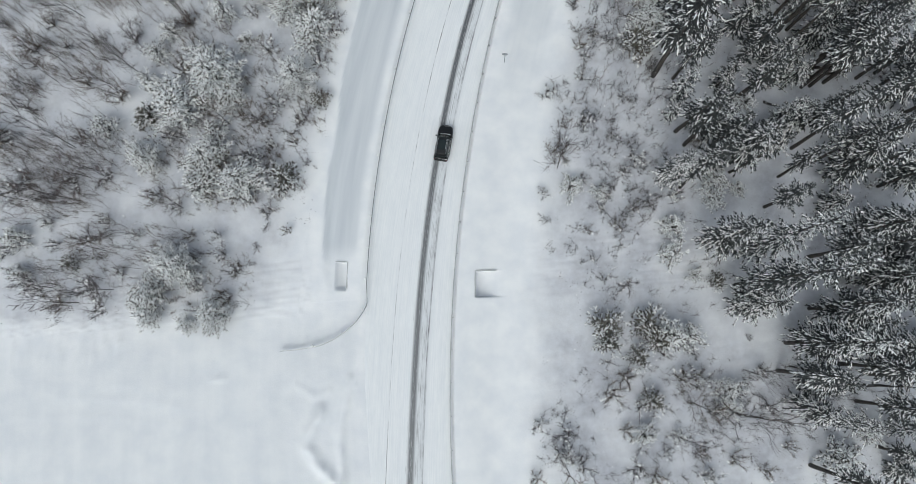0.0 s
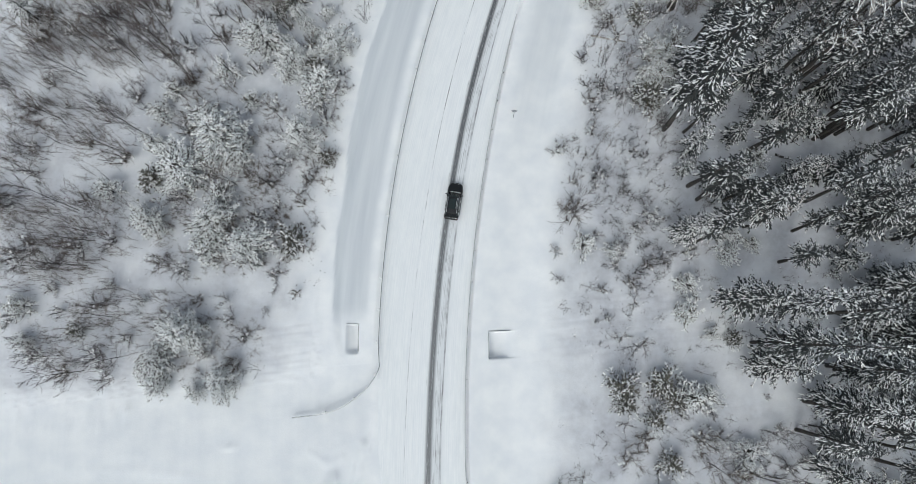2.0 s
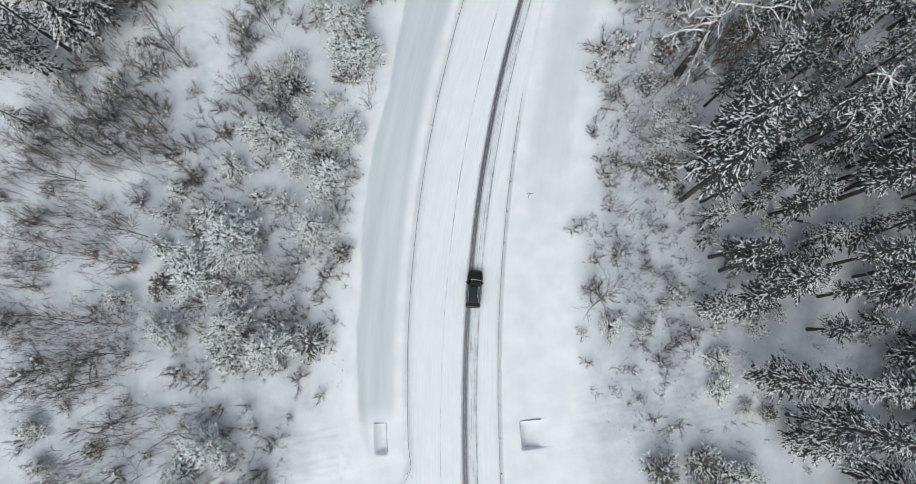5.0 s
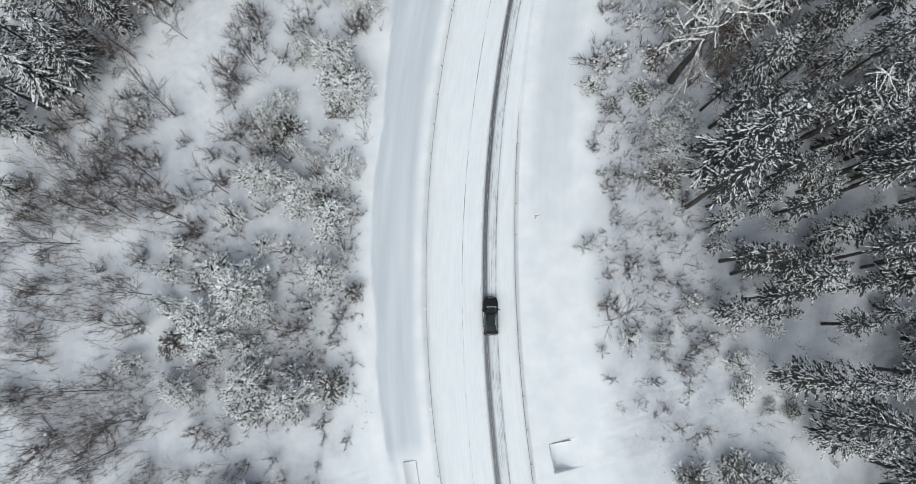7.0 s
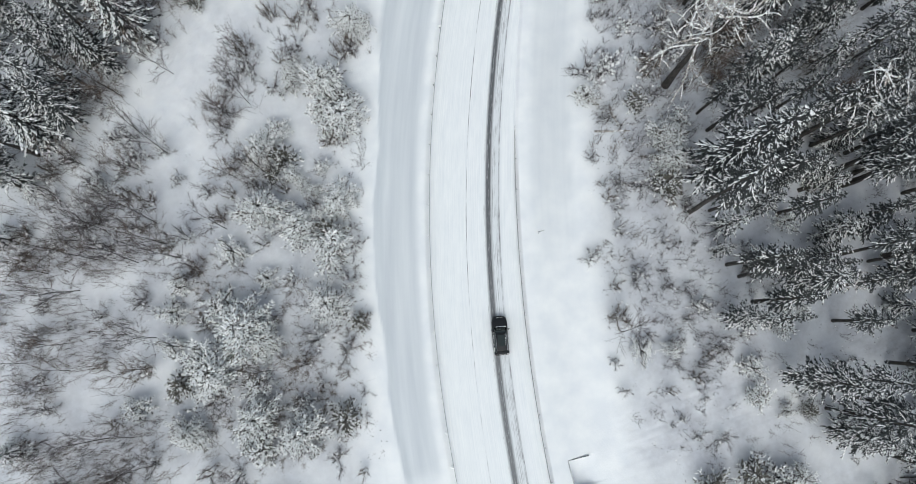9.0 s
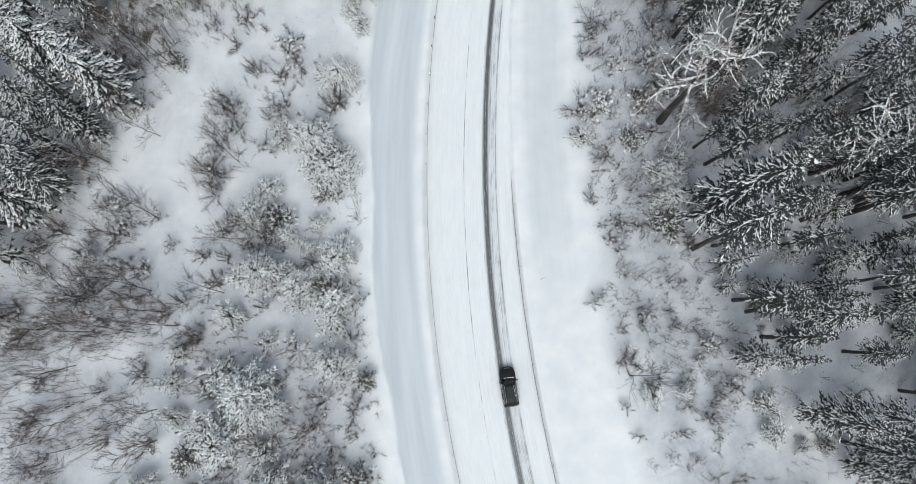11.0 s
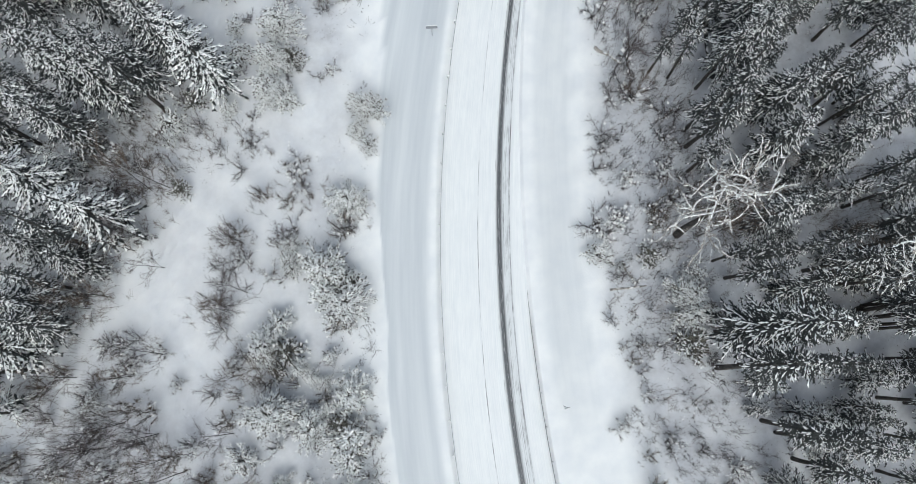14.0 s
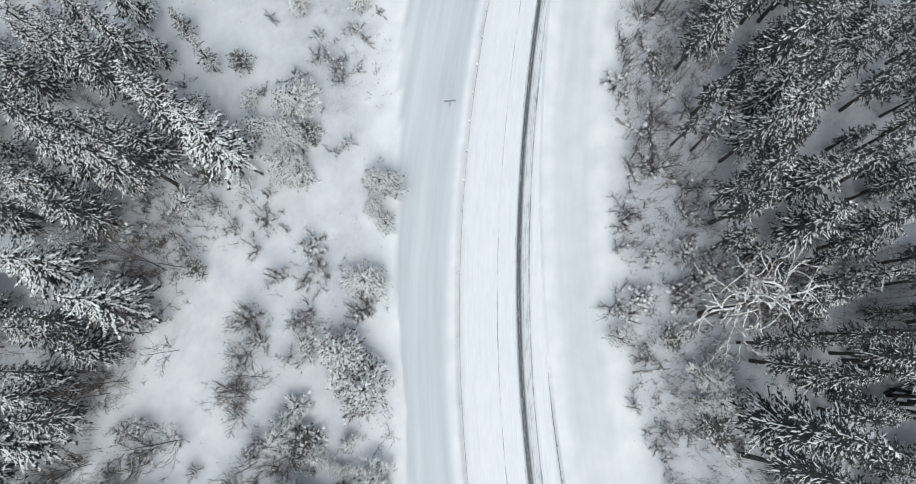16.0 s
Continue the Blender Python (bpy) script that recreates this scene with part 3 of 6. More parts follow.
# ---- the car ----
def car(x, y, turn):
    root = tagged(new("car"), "black estate-bodied off-road car with flecks of snow on it", "car")
    root.location, root.rotation_euler = (x, y, 0.02), (0, 0, turn)

    def loft(name, rows, mat, label="", smooth=True, parent=root):
        """Cross sections along the car: y, half-width at base, at belt, at top, z base, belt, top."""
        grid = []
        for yy, w0, w1, w2, z0, z1, z2 in rows:
            ring = [(-w0, z0), (-w1, (z0 + z1) / 2), (-w1, z1), (-w2, z2 - 0.03), (-w2 * 0.88, z2), (0, z2 + 0.02), (w2 * 0.88, z2), (w2, z2 - 0.03), (w1, z1), (w1, (z0 + z1) / 2), (w0, z0)]
            grid.append([(a, yy, b) for a, b in ring])
        me = sheet(name, grid, mat, smooth)
        bm = bmesh.new()
        bm.from_mesh(me)
        bmesh.ops.holes_fill(bm, edges=bm.edges, sides=0)
        bmesh.ops.recalc_face_normals(bm, faces=bm.faces)
        return part(name, bm, mat, parent, label)

    loft("body", [(-2.33, 0.70, 0.80, 0.72, 0.45, 0.70, 0.85), (-2.27, 0.80, 0.89, 0.84, 0.34, 0.75, 1.0), (-1.9, 0.86, 0.93, 0.90, 0.28, 0.80, 1.02),
                  (-1.0, 0.88, 0.945, 0.92, 0.26, 0.82, 1.02), (0.4, 0.88, 0.945, 0.92, 0.26, 0.82, 1.02), (1.0, 0.88, 0.94, 0.90, 0.26, 0.80, 1.04),
                  (1.6, 0.86, 0.92, 0.84, 0.28, 0.76, 0.98), (1.95, 0.80, 0.87, 0.77, 0.32, 0.70, 0.91), (2.15, 0.70, 0.78, 0.66, 0.36, 0.64, 0.83), (2.28, 0.54, 0.60, 0.52, 0.40, 0.60, 0.75), (2.36, 0.30, 0.34, 0.28, 0.44, 0.56, 0.66)], PAINT)
    loft("cabin", [(-2.16, 0.80, 0.80, 0.66, 0.98, 1.02, 1.10), (-1.90, 0.83, 0.82, 0.62, 0.98, 1.1, 1.58), (-1.6, 0.85, 0.84, 0.63, 0.98, 1.15, 1.66),
                   (-0.4, 0.86, 0.85, 0.65, 0.98, 1.15, 1.70), (0.25, 0.86, 0.84, 0.64, 0.98, 1.15, 1.66), (1.02, 0.80, 0.78, 0.70, 0.98, 1.02, 1.06)], GLASS, "dark tinted windows")
    # roof skin with a glass panel let into it
    loft("roof", [(-2.0, 0.62, 0.64, 0.60, 1.57, 1.58, 1.60), (-1.7, 0.63, 0.66, 0.62, 1.64, 1.66, 1.685), (-0.4, 0.65, 0.67, 0.63, 1.68, 1.70, 1.725), (0.2, 0.63, 0.65, 0.61, 1.65, 1.67, 1.695), (0.3, 0.6, 0.62, 0.58, 1.63, 1.64, 1.66)], PAINT)
    part("roof_window", box(bmesh.new(), -0.42, 0.42, -1.25, 0.05, 1.735, 1.752, 0.006), GLASS, root, "glazed roof panel")
    part("tailgate_spoiler", box(bmesh.new(), -0.60, 0.60, -2.16, -1.95, 1.56, 1.60, 0.015), PAINT, root)
    for side in (-1, 1):
        rail = [(side * 0.62, -1.75, 1.66), (side * 0.635, -1.6, 1.745), (side * 0.64, 0.0, 1.745), (side * 0.62, 0.2, 1.67)]
        part("roof_rail", tubes("roof_rail", [(*rail[k], *rail[k + 1], 0.022, 0.022) for k in range(3)], CHROME, 6), CHROME, root, "satin metal roof rail")
        bm = box(bmesh.new(), side * 1.04 - 0.11, side * 1.04 + 0.11, 0.62, 0.78, 0.98, 1.14, 0.04)
        mirror = part("mirror", bm, PAINT, root)
        part("mirror_stalk", box(bmesh.new(), side * 0.92 - 0.06, side * 0.92 + 0.06, 0.66, 0.74, 1.0, 1.06, 0.01), PLASTIC, mirror)
        part("headlight", box(bmesh.new(), side * 0.62 - 0.13, side * 0.62 + 0.13, 1.96, 2.12, 0.66, 0.82, 0.05), LAMP, root, "clear headlight")
        part("tail_light", box(bmesh.new(), side * 0.76 - 0.08, side * 0.76 + 0.08, -2.325, -2.2, 0.74, 0.92, 0.02), TAIL, root, "red tail light")
        part("sill", box(bmesh.new(), side * 0.92 - 0.05, side * 0.92 + 0.05, -1.0, 1.0, 0.24, 0.36, 0.02), PLASTIC, root)
        part("pillar_trim", tubes("pillar_trim", [(side * 0.66, 0.28, 1.66, side * 0.80, 1.04, 1.03, 0.03, 0.03)], PAINT, 6), PAINT, root)
        for yy in (-1.38, 1.40):
            bm = bmesh.new()
            bmesh.ops.create_cone(bm, cap_ends=True, segments=28, radius1=0.35, radius2=0.35, depth=0.24)
            bmesh.ops.bevel(bm, geom=[e for e in bm.edges if e.calc_face_angle(0) > 1], offset=0.05, segments=2, affect="EDGES")
            bmesh.ops.rotate(bm, verts=bm.verts, matrix=Matrix.Rotation(radians(90), 3, "Y"))
            bmesh.ops.translate(bm, verts=bm.verts, vec=(side * 0.83, yy, 0.35))
            wheel = part("wheel", bm, TYRE, root)
            bm = bmesh.new()
            bmesh.ops.create_cone(bm, cap_ends=True, segments=20, radius1=0.23, radius2=0.18, depth=0.04)
            bmesh.ops.rotate(bm, verts=bm.verts, matrix=Matrix.Rotation(radians(90 * side), 3, "Y"))
            bmesh.ops.translate(bm, verts=bm.verts, vec=(side * 0.965, yy, 0.35))
            part("rim", bm, RIM, wheel)
    part("grille", box(bmesh.new(), -0.30, 0.30, 2.24, 2.375, 0.48, 0.64, 0.02), PLASTIC, root)
    part("front_bumper", box(bmesh.new(), -0.50, 0.50, 2.14, 2.35, 0.28, 0.46, 0.06), PLASTIC, root)
    part("rear_bumper", box(bmesh.new(), -0.82, 0.82, -2.40, -2.22, 0.34, 0.58, 0.06), PLASTIC, root)
    part("wiper_cowl", box(bmesh.new(), -0.68, 0.68, 0.98, 1.10, 1.045, 1.075, 0.01), PLASTIC, root)
    # snow left along the cowl, the bonnet edge, the roof seam and the tailgate
    rng = np.random.RandomState(4)
    flecks = []
    for k in range(42):
        a = rng.uniform(-0.62, 0.62)
        flecks.append((a, 1.06 + rng.normal(0, 0.03) - 0.1 * a * a, 1.07, a + rng.uniform(0.08, 0.22), 1.07 + rng.normal(0, 0.03) - 0.1 * a * a, 1.075, 0.035, 0.03))
    for k in range(26):
        yy = rng.uniform(-1.3, 0.1)
        flecks.append((0.50 + rng.normal(0, 0.02), yy, 1.735, 0.50 + rng.normal(0, 0.02), yy + rng.uniform(0.05, 0.2), 1.735, 0.025, 0.02))
    for k in range(40):
        a = rng.uniform(-0.75, 0.75)
        flecks.append((a, -2.26 + rng.normal(0, 0.03), 1.0, a + rng.uniform(0.06, 0.2), -2.26 + rng.normal(0, 0.03), 1.0, 0.03, 0.02))
    for k in range(30):
        a = rng.uniform(-0.62, 0.62)
        flecks.append((a, 2.2 - 0.35 * a * a, 0.83, a + rng.uniform(0.05, 0.15), 2.2 - 0.35 * a * a, 0.83, 0.02, 0.02))
    for side in (-1, 1):
        for k in range(40):
            yy = rng.uniform(-2.0, 0.6)
            flecks.append((side * 0.90 + rng.normal(0, 0.015), yy, 1.03, side * 0.90 + rng.normal(0, 0.015), yy + rng.uniform(0.1, 0.3), 1.03, 0.02, 0.018))
    tagged(part("snow_fleck", spindles("snow_fleck", flecks, CAP), CAP, root, "thin crusts of snow"), kind="stuff")
    return root


car(-1.55, 23.2, -math.atan(0.25))


# ---- trees ----
def unit(v):
    return v / (np.linalg.norm(v) + 1e-9)


def mounds(name, segs, mat):
    """Blunt-ended lumps of snow with a raised middle: rows of x0 y0 z0 x1 y1 z1 half-width height."""
    s = np.array(segs, dtype=float)
    p, q, w, h = s[:, :3], s[:, 3:6], s[:, 6:7], s[:, 7:8]
    d = q - p
    d = d / (np.linalg.norm(d, axis=1)[:, None] + 1e-9)
    a, b = frames_of(d)
    m = p + (q - p) * 0.62
    v = np.stack([p, m + a * w, q, m - a * w, p + (q - p) * 0.55 + b * h], axis=1).reshape(-1, 3)
    base = np.arange(len(s))[:, None, None] * 5
    f = np.array([[0, 1, 4], [1, 2, 4], [2, 3, 4], [3, 0, 4]])
    return from_arrays(name, v, (base + f[None]).reshape(-1, 3), mat, True)


def bole(h, rng, root, rad):
    """The stem of a conifer; returns its middle line."""
    n = max(4, int(h / 1.8))
    wob = np.cumsum(rng.normal(0, 0.03, (n + 1, 2)), axis=0) * (h / 15)
    wob -= wob[0]
    pts = np.array([(wob[k, 0], wob[k, 1], -0.3 + (h + 0.3) * k / n) for k in range(n + 1)])
    part("trunk", stalk("trunk", pts, [rad * (1 - k / n) + 0.012 for k in range(n + 1)], BARK, 6), BARK, root, "dark bark")
    return pts


def conifer(kind, h, r, seed, clear, step, per, droop, snow, needles, label, category, group, cone=1.8, size=0.6, clot=0.4):
    """A spruce in three parts: bole, drooping needled boughs, and the snow that lies on them in strips and clots."""
    rng = np.random.RandomState(seed)
    root = tagged(new(kind), label, category, group=group)
    pts = bole(h, rng, root, 0.05 + 0.0115 * h)
    green, white = [], []
    z = clear * h
    while z < h - 0.15:
        f = (z - clear * h) / (h - clear * h)
        span = r * min(1.0, 0.6 + 3 * f) * (1 - f ** cone) ** 0.9 + 0.14
        mid = np.array([np.interp(z, pts[:, 2], pts[:, 0]), np.interp(z, pts[:, 2], pts[:, 1]), z])
        count = max(4, int(round(per * (0.5 + 0.5 * span / r))))
        turn = rng.uniform(0, 6.28)
        for b in range(count):
            if rng.rand() < 0.08:
                continue
            az = turn + 6.283 * b / count + rng.normal(0, 0.25)
            ln = span * rng.uniform(0.55, 1.25)
            d = np.array([math.cos(az), math.sin(az), 0])
            side = np.array([-d[1], d[0], 0])
            lift = 0.3 * f + rng.normal(0.05, 0.09)
            sag = droop * (1 - 0.6 * f) * rng.uniform(0.7, 1.3)
            start = mid + np.array([0, 0, rng.normal(0, 0.15)])
            sway = rng.normal(0, 0.12)

            def at(s):
                return start + d * ln * s + side * ln * sway * s * s + np.array([0, 0, ln * (lift * s - sag * s * s)])

            loaded = snow * (0.6 + 0.8 * rng.rand() + 0.3 * math.sin(z * 1.7 + 2 * az + seed))
            wide = (0.085 + 0.03 * ln) * size
            knots = max(2, int(round(ln / 0.55)))
            prev = at(0.15)
            for j in range(1, knots + 1):
                s = 0.15 + 0.85 * j / knots
                p = at(s)
                green.append((*prev, *(p + (p - prev) * 0.25), wide * 1.2, wide * 0.6))
                if rng.rand() < loaded + 0.15 * (s > 0.5):
                    k = rng.uniform(0.7, 1.25)
                    up_ = np.array([0, 0, wide * 0.6])
                    white.append((*(prev + (p - prev) * rng.uniform(-0.3, 0.2) + up_), *(p + (p - prev) * rng.uniform(0.1, 0.4) + up_), wide * k, wide * k * 0.9))
                for sg in (-1, 1):
                    for q in range(1 if size > 0.8 or s > 0.9 else 2):
                        tl = (0.22 * ln * (1.15 - s) + 0.26) * rng.uniform(0.6, 1.3)
                        dd = unit(d * rng.uniform(0.5, 1.1) + side * sg * rng.uniform(0.4, 0.95) + np.array([0, 0, (lift - 2 * sag * s) * 0.6 - 0.15 + rng.normal(0, 0.14)]))
                        base = prev + (p - prev) * rng.uniform(0.1, 0.95)
                        green.append((*base, *(base + dd * tl), wide * 0.9, wide * 0.5))
                        if rng.rand() < loaded * 0.75:
                            k = rng.uniform(0.45, 0.9)
                            up_ = np.array([0, 0, wide * 0.6])
                            white.append((*(base + dd * tl * rng.uniform(0.0, 0.4) + up_), *(base + dd * tl * rng.uniform(0.85, 1.1) + up_), wide * k, wide * k))
                prev = p
            # a clot that has gathered towards the tip
            if rng.rand() < clot * loaded:
                c, w = at(rng.uniform(0.5, 0.95)), rng.uniform(0.08, 0.15)
                white.append((*(c - d * w * 1.6 + (0, 0, 0.06)), *(c + d * w * 1.6 + (0, 0, 0.05)), w, w))
        z += step * rng.uniform(0.75, 1.25) * (1.0 - 0.35 * f)
    top = pts[-1]
    green.append((*(top - (0, 0, 0.6)), *(top + (0.05, 0, 0.3)), 0.07, 0.07))
    tagged(part("crown", spindles("crown", green, needles), needles, root, "needled branches"), kind="stuff")
    tagged(part("snow_cover", spindles("snow_cover", white, CAP, 0.6), CAP, root, "snow lying on the branches"), kind="stuff")
    return root


def bushy_conifer(h, r, seed, snow, label, step=0.42):
    """A broad young pine: upswept boughs that end in many snow-sleeved fingers over a rounded crown."""
    rng = np.random.RandomState(seed)
    root = tagged(new("young_conifer"), label, "young conifer", group="young snowy conifers")
    pts = bole(h * 0.93, rng, root, 0.05 + 0.011 * h)
    green, white, boughs = [], [], []
    z = 0.05 * h
    while z < 0.97 * h:
        f = z / h
        span = r * (1 - f ** 1.5) ** 0.85 * min(1.0, 0.7 + 2 * f) + 0.12
        count = max(4, int(round(3.6 * span + 2.5)))
        turn = rng.uniform(0, 6.28)
        mid = np.array([np.interp(z, pts[:, 2], pts[:, 0]), np.interp(z, pts[:, 2], pts[:, 1]), z])
        for b in range(count):
            if rng.rand() < 0.1:
                continue
            az = turn + 6.283 * b / count + rng.normal(0, 0.28)
            ln = span * rng.uniform(0.5, 1.3) * (1 + 0.18 * math.sin(2 * az + seed) + 0.10 * math.sin(3 * az + 2.1 * seed))
            d = np.array([math.cos(az), math.sin(az), 0])
            side = np.array([-d[1], d[0], 0])
            lift, sag, sway = rng.uniform(0.2, 0.5), rng.uniform(0.05, 0.3), rng.normal(0, 0.2)

            def at(s):
                return mid + d * ln * s + side * ln * sway * s * s + np.array([0, 0, ln * (lift * s - sag * s * s)])

            boughs.append((*mid, *at(0.75), 0.03, 0.012))
            stops = max(1, int(ln * (1 - 0.25) / 0.36))
            bare = rng.rand() > snow + 0.18
            for j in range(stops + 1):
                s = 0.25 + 0.75 * j / max(stops, 1) if stops > 1 or j else 0.55
                p = at(s)
                for sg in (0, -1, 1, rng.uniform(-1, 1)):
                    tl = rng.uniform(0.24, 0.6) * (0.8 + 0.1 * r)
                    dd = unit(d * rng.uniform(0.7, 1.1) + side * (sg * rng.uniform(0.35, 1.1) + rng.normal(0, 0.45)) + np.array([0, 0, rng.uniform(-0.2, 0.8)]))
                    o = p + side * sg * 0.05 + rng.normal(0, 0.09, 3)
                    q = o + dd * tl
                    w = rng.uniform(0.042, 0.075)
                    green.append((*o, *q, w * 1.1, w * 0.7))
                    if rng.rand() < 0.3:
                        e = unit(dd + side * rng.uniform(-0.9, 0.9)) * tl * 0.6
                        green.append((*(o + dd * tl * 0.4), *(o + dd * tl * 0.4 + e), w * 0.9, w * 0.6))
                    if not bare and rng.rand() < snow:
                        up_ = np.array([0, 0, w * 0.75])
                        k = rng.uniform(1.25, 2.2)
                        bend_ = o + dd * tl * 0.5 + rng.normal(0, 0.05, 3) + up_
                        if rng.rand() < 0.75:
                            white.append((*(o + dd * tl * rng.uniform(-0.1, 0.2) + up_), *(bend_ + dd * 0.06), w * k, w * k * 0.9))
                        white.append((*(bend_ - dd * 0.03), *(q + dd * 0.05 + rng.normal(0, 0.05, 3) + up_), w * k * 0.9, w * k * 0.9))
        z += step * rng.uniform(0.8, 1.2)
    part("bough", tubes("bough", boughs, BARK, 3), BARK, root, "thin dark boughs")
    tagged(part("crown", spindles("crown", green, YOUNG), YOUNG, root, "needled branches"), kind="stuff")
    tagged(part("snow_cover", spindles("snow_cover", white, CAP, 0.6), CAP, root, "snow sleeves on the twigs"), kind="stuff")
    return root


def grow(base, direction, ln, rad, depth, rng, segs, tips, snow, spread, forks, up, kink, p_snow):
    """Sticks that fork and bend, for bare shrubs and leafless trees; the last twigs go into tips."""
    p, d = np.array(base, float), unit(np.array(direction, float))
    if depth == 0:
        tips.append((*p, *(p + d * ln), min(max(rad, 0.009), 0.02)))
        return
    n = 2 if depth == 1 else 3
    forks = forks + 1 if depth == 1 else forks
    for k in range(n):
        d = unit(d + rng.normal(0, kink, 3) + np.array([0, 0, up]))
        q = p + d * ln / n
        r0, r1 = max(rad * (1 - 0.6 * k / n), 0.012), max(rad * (1 - 0.6 * (k + 1) / n), 0.009)
        segs.append((*p, *q, r0, r1))
        if rng.rand() < p_snow and abs(d[2]) < 0.93:
            lift = np.array([0, 0, r0 * 0.55])
            snow.append((*(p + lift), *(q + lift), r0 * 0.9 + 0.02, r0 * 0.6 + 0.02))
        for _ in range(forks if k else forks - 1):
            a = unit(d + rng.normal(0, spread, 3))
            grow(p + (q - p) * rng.uniform(0.3, 1.0), a, ln * rng.uniform(0.40, 0.68), r1 * (0.8 if rad > 0.08 else 0.62), depth - 1, rng, segs, tips, snow, spread, forks if depth > 1 else 2, up, kink, p_snow)
        p = q


def wood_mesh(name, segs, tips, mat, sides=3):
    """Boughs as tapered tubes and twigs as thin three-sided spikes, in one mesh."""
    me = tubes(name, segs, mat, sides)
    v = np.zeros(len(me.vertices) * 3)
    me.vertices.foreach_get("co", v)
    v = v.reshape(-1, 3)
    faces = [tuple(p.vertices) for p in me.polygons]
    bpy.data.meshes.remove(me)
    if tips:
        t = np.array(tips)
        d = t[:, 3:6] - t[:, :3]
        d = d / (np.linalg.norm(d, axis=1)[:, None] + 1e-9)
        a, b = frames_of(d)
        r = t[:, 6:7]
        w = np.stack([t[:, :3] + a * r, t[:, :3] + (-0.5 * a + 0.87 * b) * r, t[:, :3] + (-0.5 * a - 0.87 * b) * r, t[:, 3:6]], axis=1).reshape(-1, 3)
        base = len(v) + np.arange(len(t)) * 4
        for k in base:
            faces += [(k, k + 1, k + 3), (k + 2, k, k + 3)]
        v = np.concatenate([v, w])
    return from_arrays(name, v, faces, mat)


def shrub(seed, r, tall, stems, mat, label, clumps, flecks):
    """A rounded bush of fine arching twigs, with balls and flecks of snow caught in it."""
    rng = np.random.RandomState(seed)
    root = tagged(new("bare_shrub"), label, "shrub", group="bare shrubs")
    ends = []
    for k in range(stems):
        segs, tips = [], []
        az = 6.283 * k / stems + rng.normal(0, 0.3)
        out, off = rng.uniform(0.0, 0.8), rng.uniform(0.05, 0.45) * r
        d = unit(np.array([math.cos(az) * out, math.sin(az) * out, rng.uniform(0.8, 1.3)]))
        az2 = rng.uniform(0, 6.28)
        p = np.array([math.cos(az2) * off, math.sin(az2) * off, -0.15])
        ln = tall * rng.uniform(0.75, 1.2)
        rad = rng.uniform(0.013, 0.020)
        for j in range(4):
            d = unit(d + np.array([math.cos(az), math.sin(az), -0.35]) * 0.10 + rng.normal(0, 0.15, 3))
            q = p + d * ln / 5
            segs.append((*p, *q, rad * (1 - 0.2 * j), rad * (0.8 - 0.2 * j)))
            for _ in range(5 + 2 * j):
                o = p + (q - p) * rng.rand()
                e = unit(d + rng.normal(0, 0.42, 3)) * ln * rng.uniform(0.16, 0.42)
                tips.append((*o, *(o + e), 0.0095))
                ends.append(o + e)
                for _ in range(2):
                    o2 = o + e * rng.uniform(0.3, 0.8)
                    e2 = (unit(e) + rng.normal(0, 0.42, 3)) * ln * rng.uniform(0.08, 0.22)
                    tips.append((*o2, *(o2 + e2), 0.008))
                    ends.append(o2 + e2)
            p = q
        tips.append((*p, *(p + d * ln * 0.2), 0.008))
        part("stem", wood_mesh("stem", segs, tips, mat), mat, root)
    ends = np.array(ends)
    bits = []
    for k in range(clumps + flecks):
        c = ends[rng.randint(len(ends))] * rng.uniform(0.75, 1.0)
        w = rng.uniform(0.07, 0.16) if k < clumps else rng.uniform(0.025, 0.06)
        dd = unit(rng.normal(0, 1, 3) * (1, 1, 0.2)) * w * (1.2 if k < clumps else 2.0)
        bits.append((*(c - dd), *(c + dd), w, w))
    tagged(part("snow_fleck", mounds("snow_fleck", bits, CAP), CAP, root, "clumps of snow caught in the twigs"), kind="stuff")
    return root


def birch(seed, h, mat, label):
    """A slender leafless tree of fine upright twigs."""
    rng = np.random.RandomState(seed)
    root = tagged(new("bare_birch"), label, "birch tree", group="slender leafless birches")
    n = 7
    pts = [np.array([0.03 * h * (k / n) ** 2 * rng.uniform(0.5, 1.5), rng.normal(0, 0.05), -0.2 + h * k / n]) for k in range(n + 1)]
    part("trunk", stalk("trunk", pts, [0.042 * (1 - 0.8 * k / n) for k in range(n + 1)], BARK, 6), BARK, root, "dark slender trunk")
    for k in range(11):
        f = 0.08 + 0.88 * k / 11
        i = min(int(f * n), n - 1)
        p = pts[i] + (pts[i + 1] - pts[i]) * (f * n - i)
        az = k * 2.4 + rng.normal(0, 0.4)
        d = np.array([math.cos(az), math.sin(az), rng.uniform(0.7, 1.5)])
        segs, tips = [], []
        grow(p, d, h * 0.24 * (1.25 - 0.8 * f) * rng.uniform(0.7, 1.2), 0.015, 2, rng, segs, tips, [], 0.42, 3, 0.08, 0.1, 0.0)
        part("bough", wood_mesh("bough", segs, tips, mat), mat, root)
    return root


